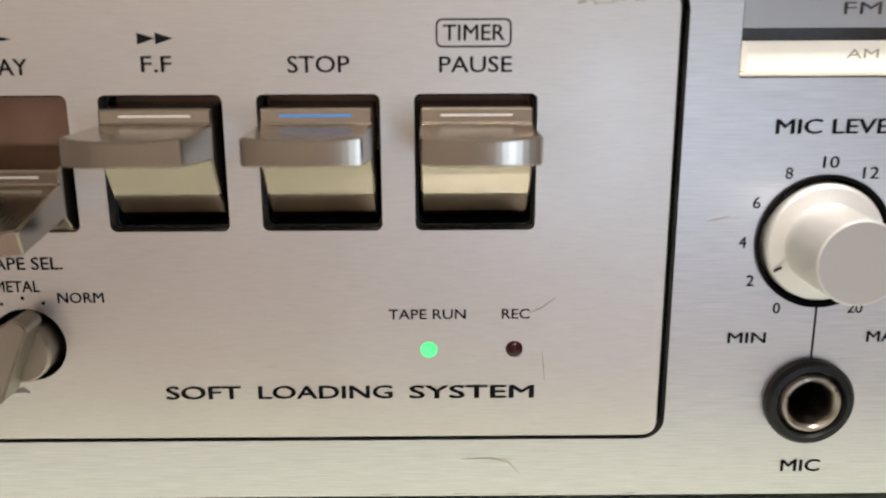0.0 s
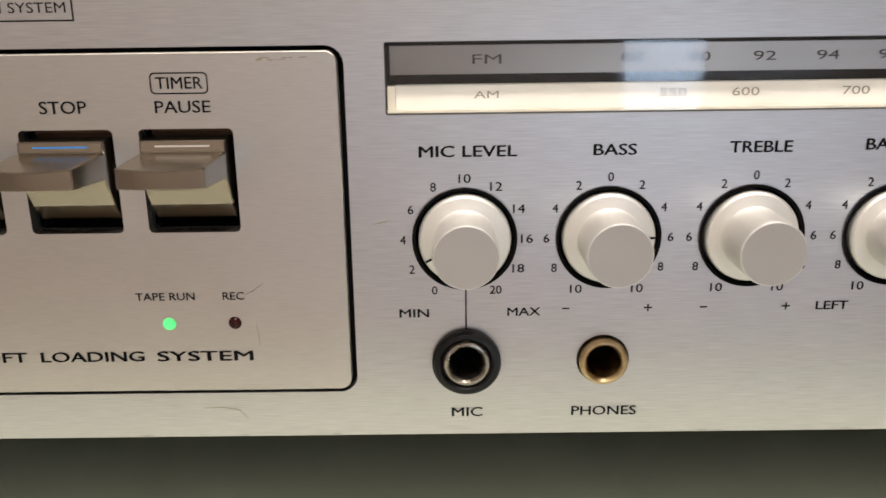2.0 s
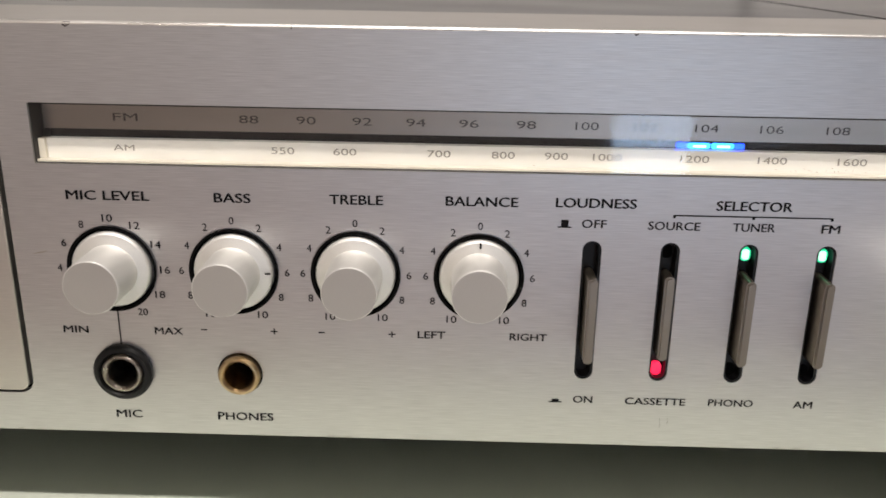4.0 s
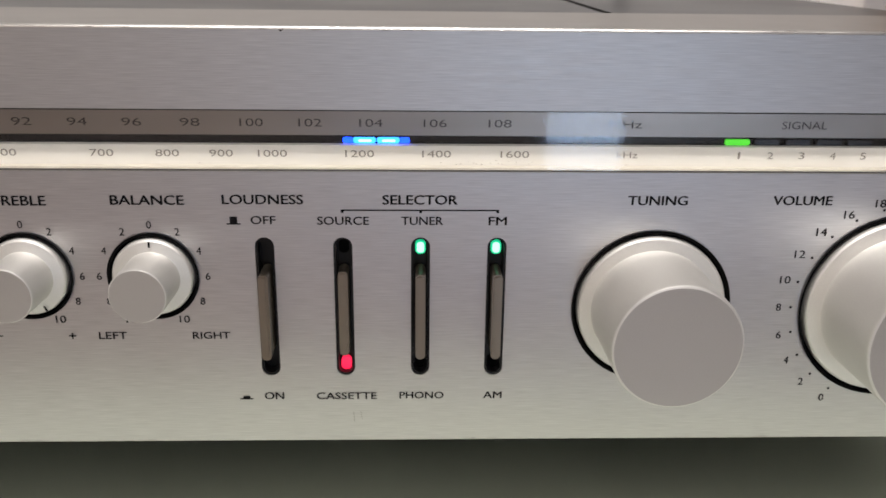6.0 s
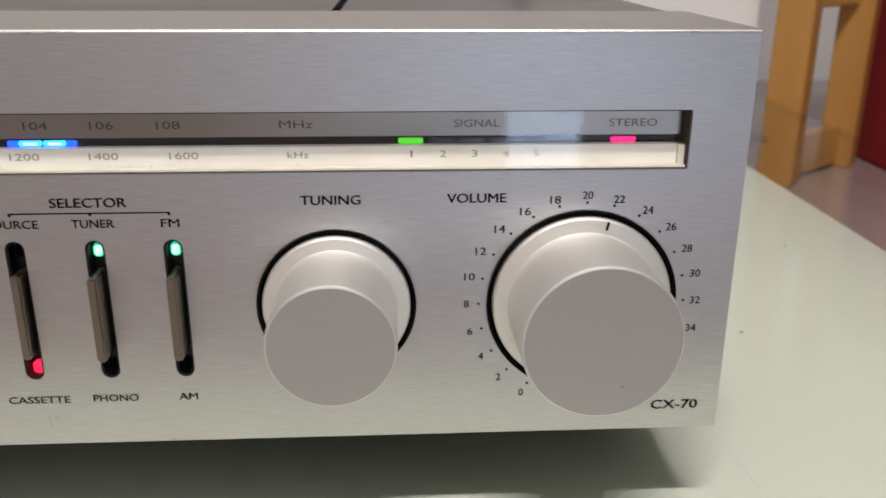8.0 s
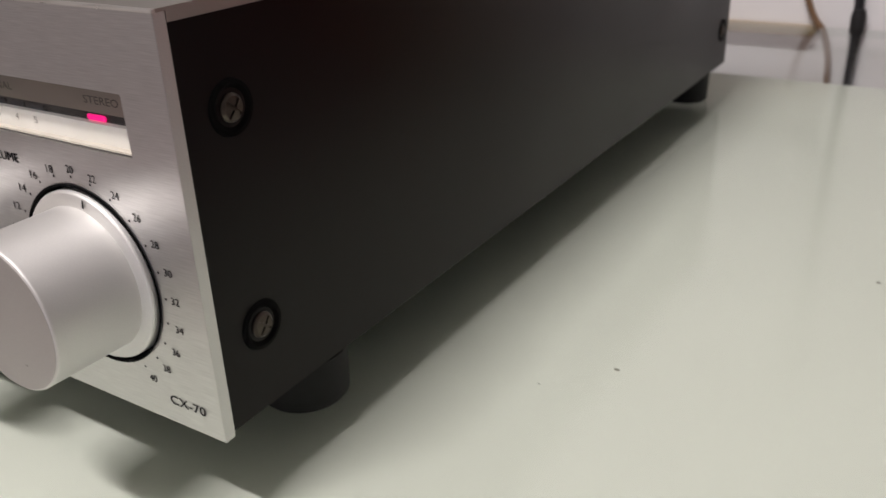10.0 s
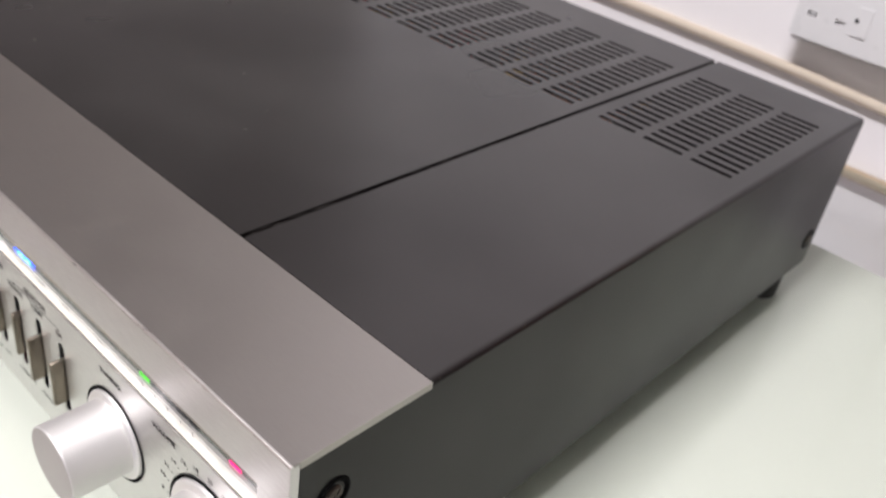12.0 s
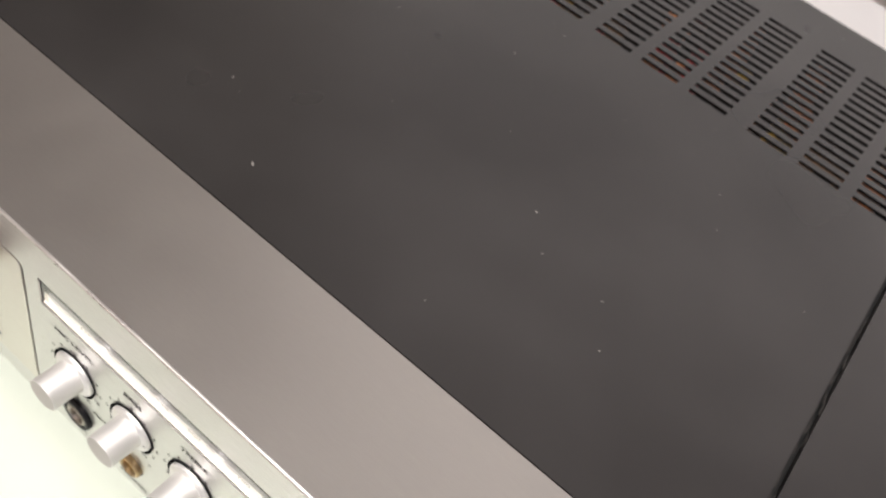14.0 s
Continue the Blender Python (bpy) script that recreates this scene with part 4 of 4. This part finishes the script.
numbers(KN[0], 0.0118, [(str(v), (v - 10) * 15) for v in range(0, 21, 2)], 0.0017)
for c in KN[1:]:
    numbers(c, 0.0118, [("0", 0)] + [(str(v), s * v * 15) for v in range(2, 11, 2) for s in (-1, 1)], 0.0017)
numbers(VOL, 0.0266, [(str(v), (v - 20) * 7.5) for v in range(0, 41, 2)], 0.0018, 0.0238)

# ---- wear on the panel ----
mark("scratch", stroke([(-0.3262, 0.0446), (-0.3243, 0.0455), (-0.3222, 0.0471)], 0.00016), door, SCRATCH, DY)
mark("scratch", stroke([(-0.3241, 0.0386), (-0.3238, 0.0360), (-0.3237, 0.0338)], 0.00010), door, SCRATCH, DY)
mark("scratch", stroke([(-0.3365, 0.0205), (-0.3320, 0.0206), (-0.3290, 0.0200), (-0.3272, 0.0180)], 0.00022), panel, STAIN)
mark("smudge", stroke([(-0.4062, 0.0318), (-0.4045, 0.0326), (-0.4030, 0.0327), (-0.4022, 0.0323)], 0.0008), door, SCRATCH, DY)
flecks = random.Random(5)
for k in range(16):
    x, z = -0.3205 + 0.0085 * flecks.random() ** 1.3, 0.08945 + flecks.uniform(-0.0003, 0.00025)
    mark("smudge", stroke([(x, z), (x + flecks.uniform(0.0003, 0.0007), z + flecks.uniform(-0.0001, 0.0001)), (x + flecks.uniform(0.0008, 0.0013), z)], flecks.uniform(0.00012, 0.0003)), door, STAIN, DY - 0.000004 * k)
mark("scratch", stroke([(-0.3005, 0.0585), (-0.2990, 0.0588), (-0.2972, 0.0592)], 0.00022), panel, STAIN)
mark("scratch", stroke([(-0.1585, 0.0215), (-0.1583, 0.0190)], 0.00018), panel, SCRATCH)
mark("scratch", stroke([(-0.1568, 0.0217), (-0.1565, 0.0195)], 0.00014), panel, SCRATCH)
rng = random.Random(3)
for k in range(26):
    x, z = rng.uniform(-0.44, -0.01), rng.choice((ZT - 0.0007, ZT - 0.0006, ZB + 0.0004))
    mark("edge_nick", stroke([(x, z), (x + rng.uniform(0.0004, 0.0014), z + rng.uniform(-0.0001, 0.0001)), (x + 0.002, z)], 0.00011), panel, SCRATCH)
for x, w in ((-0.2872, 0.0009), (-0.2410, 0.0002), (-0.1712, 0.0005), (-0.3050, 0.0002)):
    dent = bmesh.new()
    dent.faces.new([dent.verts.new(p) for p in ((x - w, -0.00006, ZT - 0.0009), (x - w * 0.2, -0.00006, ZT - 0.0009 - w * 0.5), (x + w * 0.8, -0.00006, ZT - 0.00085), (x + w, 0.00012, ZT - 0.00028), (x - w * 0.7, 0.00012, ZT - 0.00028))])
    part("edge_chip", dent, DENT, panel, "dark chip in the upper edge of the panel")
chips = bmesh.new()
for k in range(90):
    y, a = rng.uniform(YC + 0.002, YE - 0.002), radians(rng.uniform(25, 60))
    l, w = rng.uniform(0.0003, 0.0014), rng.uniform(0.00010, 0.00022)
    c = Vector((-0.0008 - E + (E + 0.00004) * math.sin(a), y, ZT - 0.0006 - E + (E + 0.00004) * math.cos(a)))
    t = Vector((math.cos(a), 0, -math.sin(a))) * w
    chips.faces.new([chips.verts.new(p) for p in (c - t, c + t, c + t * 0.6 + Vector((0, l, 0)), c - t + Vector((0, l * 0.8, 0)))])
part("worn_edge", chips, DENT, cover, "small chips along the worn fold")
specks = bmesh.new()
spots = [(-0.283, 0.071, 0.0009), (-0.206, 0.134, 0.0007), (-0.319, 0.096, 0.0006), (-0.265, 0.2045, 0.0006), (-0.154, 0.185, 0.0005), (-0.091, 0.215, 0.0008)]
spots += [(rng.uniform(-0.42, -0.02), rng.uniform(0.06, 0.385), rng.uniform(0.0002, 0.0005)) for k in range(36)]
for x, y, r in spots:
    a = rng.uniform(0, 3.1)
    d, n = Vector((math.cos(a), math.sin(a), 0)) * r, Vector((-math.sin(a), math.cos(a), 0)) * r * 0.3
    c = Vector((x, y, ZT - 0.00045))
    specks.faces.new([specks.verts.new(p) for p in (c - d - n, c + d - n, c + d * 0.7 + n, c - d + n)])
tagged(part("dust", specks, DUST, None), "tiny pale dust specks on the charcoal cover", "dust", kind="stuff")
lint = bmesh.new()
for k in range(70):
    y = YC + 0.001 + 0.14 * rng.random() ** 1.4
    l, w = rng.uniform(0.001, 0.008), rng.uniform(0.0001, 0.0004)
    x = XS + rng.uniform(-1, 1) * (0.0012 - w / 2)
    z = ZT - rng.uniform(0.0008, 0.0024)
    lint.faces.new([lint.verts.new(p) for p in ((x - w / 2, y, z), (x + w / 2, y + l * 0.1, z), (x + w / 2, y + l * 0.8, z), (x - w / 2, y + l, z))])
tagged(part("lint", lint, LINT, None), "brown-black lint caught in the seam of the cover", "lint", kind="stuff")
crumbs = bmesh.new()
for x, y, r in [(0.1095, 0.201, 0.0016), (0.0510, 0.106, 0.0014), (0.1400, 0.209, 0.0008), (0.034, 0.088, 0.0008)] + [(rng.uniform(0.01, 0.13), rng.uniform(-0.1, 0.45), rng.uniform(0.0003, 0.0006)) for k in range(14)]:
    n = 7
    ph = rng.uniform(0, 6)
    low = [crumbs.verts.new((x + r * rng.uniform(0.4, 1.0) * math.cos(ph + 6.283 * k / n), y + 0.6 * r * rng.uniform(0.4, 1.0) * math.sin(ph + 6.283 * k / n), FZ + 0.0001)) for k in range(n)]
    tip = crumbs.verts.new((x, y, FZ + 0.0001 + r * 0.35))
    for k in range(n):
        crumbs.faces.new((low[k], low[(k + 1) % n], tip))
for line in ([(0.0165, 0.0281), (0.0176, 0.0180), (0.0182, 0.0072)], [(-0.0018, 0.0007), (0.0018, -0.0032), (0.0043, -0.0059)], [(0.0796, 0.3070), (0.0940, 0.3150), (0.1101, 0.3217)], [(0.0408, 0.2568), (0.0500, 0.2560), (0.0594, 0.2566)]):
    crumbs.faces.new([crumbs.verts.new((px, py, FZ + 0.00012)) for px, py in stroke(line, 0.00008)])
tagged(part("crumbs", crumbs, CRUMB, None), "small grey-green crumbs and hairs lying under the table glass", "crumbs", kind="stuff")

structure("trim", box(-1.2, 0.012, 0.5895, 0.5998, -0.0085, -0.001, 0.0015), SEALANT, "yellowed sealant bead between table and wall", "sealant")

# ---- wall socket with cables ----
sock = thing("wall_socket", (-0.06, 0.6, 0.12), "white surface-mounted double wall socket with square pin holes", "socket")
SX0, SX1, SZB, SZT, SY = -0.1220, 0.0240, 0.0840, 0.1700, 0.574
face = cut(box(SX0, SX1, SY, SY + 0.010, SZB, SZT, 0.003, 3),
           *[box(x - w, x + w, SY - 0.01, SY + 0.0045, z - h, z + h) for cx in (-0.0905, -0.0185) for x, z, w, h in ((cx - 0.0180, 0.1060, 0.0036, 0.0021), (cx + 0.0037, 0.1060, 0.0036, 0.0021), (cx - 0.0072, 0.1275, 0.0021, 0.0042))])
part("face_plate", face, SOCKET, sock)
part("back_box", box(SX0 + 0.001, SX1 - 0.001, SY + 0.0101, 0.5998, SZB + 0.001, SZT - 0.001, 0.002), SOCKET, sock, "white surface-mounted back box")
for cx in (-0.0715, 0.0005):
    part("rocker_switch", box(cx - 0.006, cx + 0.006, SY - 0.0012, SY + 0.0001, 0.100, 0.122, 0.0006), SOCKET, sock)
    part("switch_dot", lathe([(0.0016, 0), (0.0016, 0.0003), (0, 0.0004)], 16, cx - 0.004, SY - 0.0012, 0.1115), DEEP, sock)


def plug_cable(name, pts, r, material, label):
    return tagged(part(name, tube(pts, r), material, None, smooth=True), label, "cable")


black = thing("black_cable", (0.036, 0.5955, -0.74), "black mains cable with small inline plug hanging behind the table", "cable")
part("cord", tube([(0.034, 0.5955, 0.30), (0.034, 0.5955, 0.2), (0.035, 0.5955, 0.08), (0.0375, 0.5950, 0.03), (0.0395, 0.5940, 0.004), (0.0400, 0.5945, -0.03), (0.033, 0.5945, -0.3), (0.033, 0.594, -0.74)], 0.0035), CABLE_B, black, smooth=True)
part("inline_plug", lathe([(0, -0.010), (0.0036, -0.0098), (0.0052, -0.006), (0.0054, 0.004), (0.0042, 0.009), (0, 0.0102)], 20, 0.0396, 0.5938, 0.004, "z"), CABLE_B, black, "moulded black plug", smooth=True)
plug_cable("brown_cable", [(-0.003, 0.5925, 0.047), (-0.001, 0.5920, 0.040), (0.003, 0.5920, 0.020), (0.010, 0.5935, 0.004), (0.020, 0.5945, -0.006), (0.0275, 0.5950, -0.05), (0.022, 0.5945, -0.74)], 0.0023, CABLE_T, "thin brown cable hanging from the cream cable on the wall")
plug_cable("cream_cable", [(-0.60, 0.5955, 0.062), (-0.30, 0.5955, 0.060), (-0.12, 0.5955, 0.0560), (-0.06, 0.5955, 0.0525), (-0.02, 0.5955, 0.0505), (0.015, 0.5955, 0.0490), (0.027, 0.5957, 0.0480)], 0.0042, CREAMCORD, "thick cream cable fixed along the wall below the socket")

# ---- side cabinet and the wooden stand on it ----
TOPZ = -0.075
cab = thing("side_cabinet", (0.6, 0.1, Z0), "lilac-brown glossy side cabinet just below the glass table", "cabinet")
out = [(0.150, -0.5), (1.2, -0.5), (1.2, 1.15), (0.256, 1.15), (0.256, 0.592), (0.150, 0.592)]
bm = bmesh.new()
lo = [bm.verts.new((px, py, TOPZ - 0.03)) for px, py in out]
hi = [bm.verts.new((px, py, TOPZ)) for px, py in out]
bm.faces.new(hi)
bm.faces.new(lo[::-1])
for i in range(6):
    j = (i + 1) % 6
    bm.faces.new((lo[i], lo[j], hi[j], hi[i]))
bmesh.ops.recalc_face_normals(bm, faces=bm.faces[:])
part("worktop", bm, LACQUER, cab)
part("body", box(0.27, 1.18, -0.46, 1.12, Z0, TOPZ - 0.0305), LACQUER, cab)

knobby = thing("glass_standoff", (0.173, 0.430, TOPZ), "round chrome standoff under the clear glass border", "standoff")
part("post", lathe([(0, 0), (0.016, 0), (0.016, 0.004), (0.009, 0.008), (0.009, 0.0630), (0.0215, 0.0648), (0.0222, 0.0665), (0.0215, 0.0685), (0, 0.0685)], 40, 0.173, 0.430, TOPZ + 0.0003, "z"), CHROME, knobby, smooth=True)

stand = thing("wooden_stand", (0.30, 0.59, TOPZ), "small orange pine stand with squared posts and rails", "stand")
P0, P1 = Vector((0.265, 0.552, 0)), Vector((0.352, 0.618, 0))
axis = (P1 - P0).normalized()
side = Vector((axis.y, -axis.x, 0))


def beam(p, q, w, h, bevel=0.0015):
    """A squared beam from p to q."""
    d = q - p
    m = d.to_track_quat("X", "Z").to_matrix().to_4x4()
    b = box(0, d.length, -w / 2, w / 2, -h / 2, h / 2, bevel)
    bmesh.ops.transform(b, matrix=Matrix.Translation(p) @ m, verts=b.verts)
    return b


def post(p, w, z1, turn):
    b = box(-w / 2, w / 2, -w / 2, w / 2, TOPZ + 0.0003, z1, 0.0015)
    bmesh.ops.transform(b, matrix=Matrix.Translation(p) @ Matrix.Rotation(radians(turn), 4, "Z"), verts=b.verts)
    return b


for p in (P0, P1):
    part("post", post(p, 0.030, 0.30, 52), WOOD, stand)
for z, h in ((0.110, 0.07), (-0.053, 0.036)):
    part("rail", beam(P0 + axis * 0.0152 + Vector((0, 0, z)), P1 - axis * 0.0152 + Vector((0, 0, z)), 0.014, h), WOOD, stand)
redbox = thing("red_box", (0.43, 0.63, TOPZ), "plain deep red cloth-covered box beside the stand", "box")
part("body", box(0.384, 0.62, 0.575, 0.70, TOPZ + 0.0003, 0.26, 0.004), REDCLOTH, redbox)
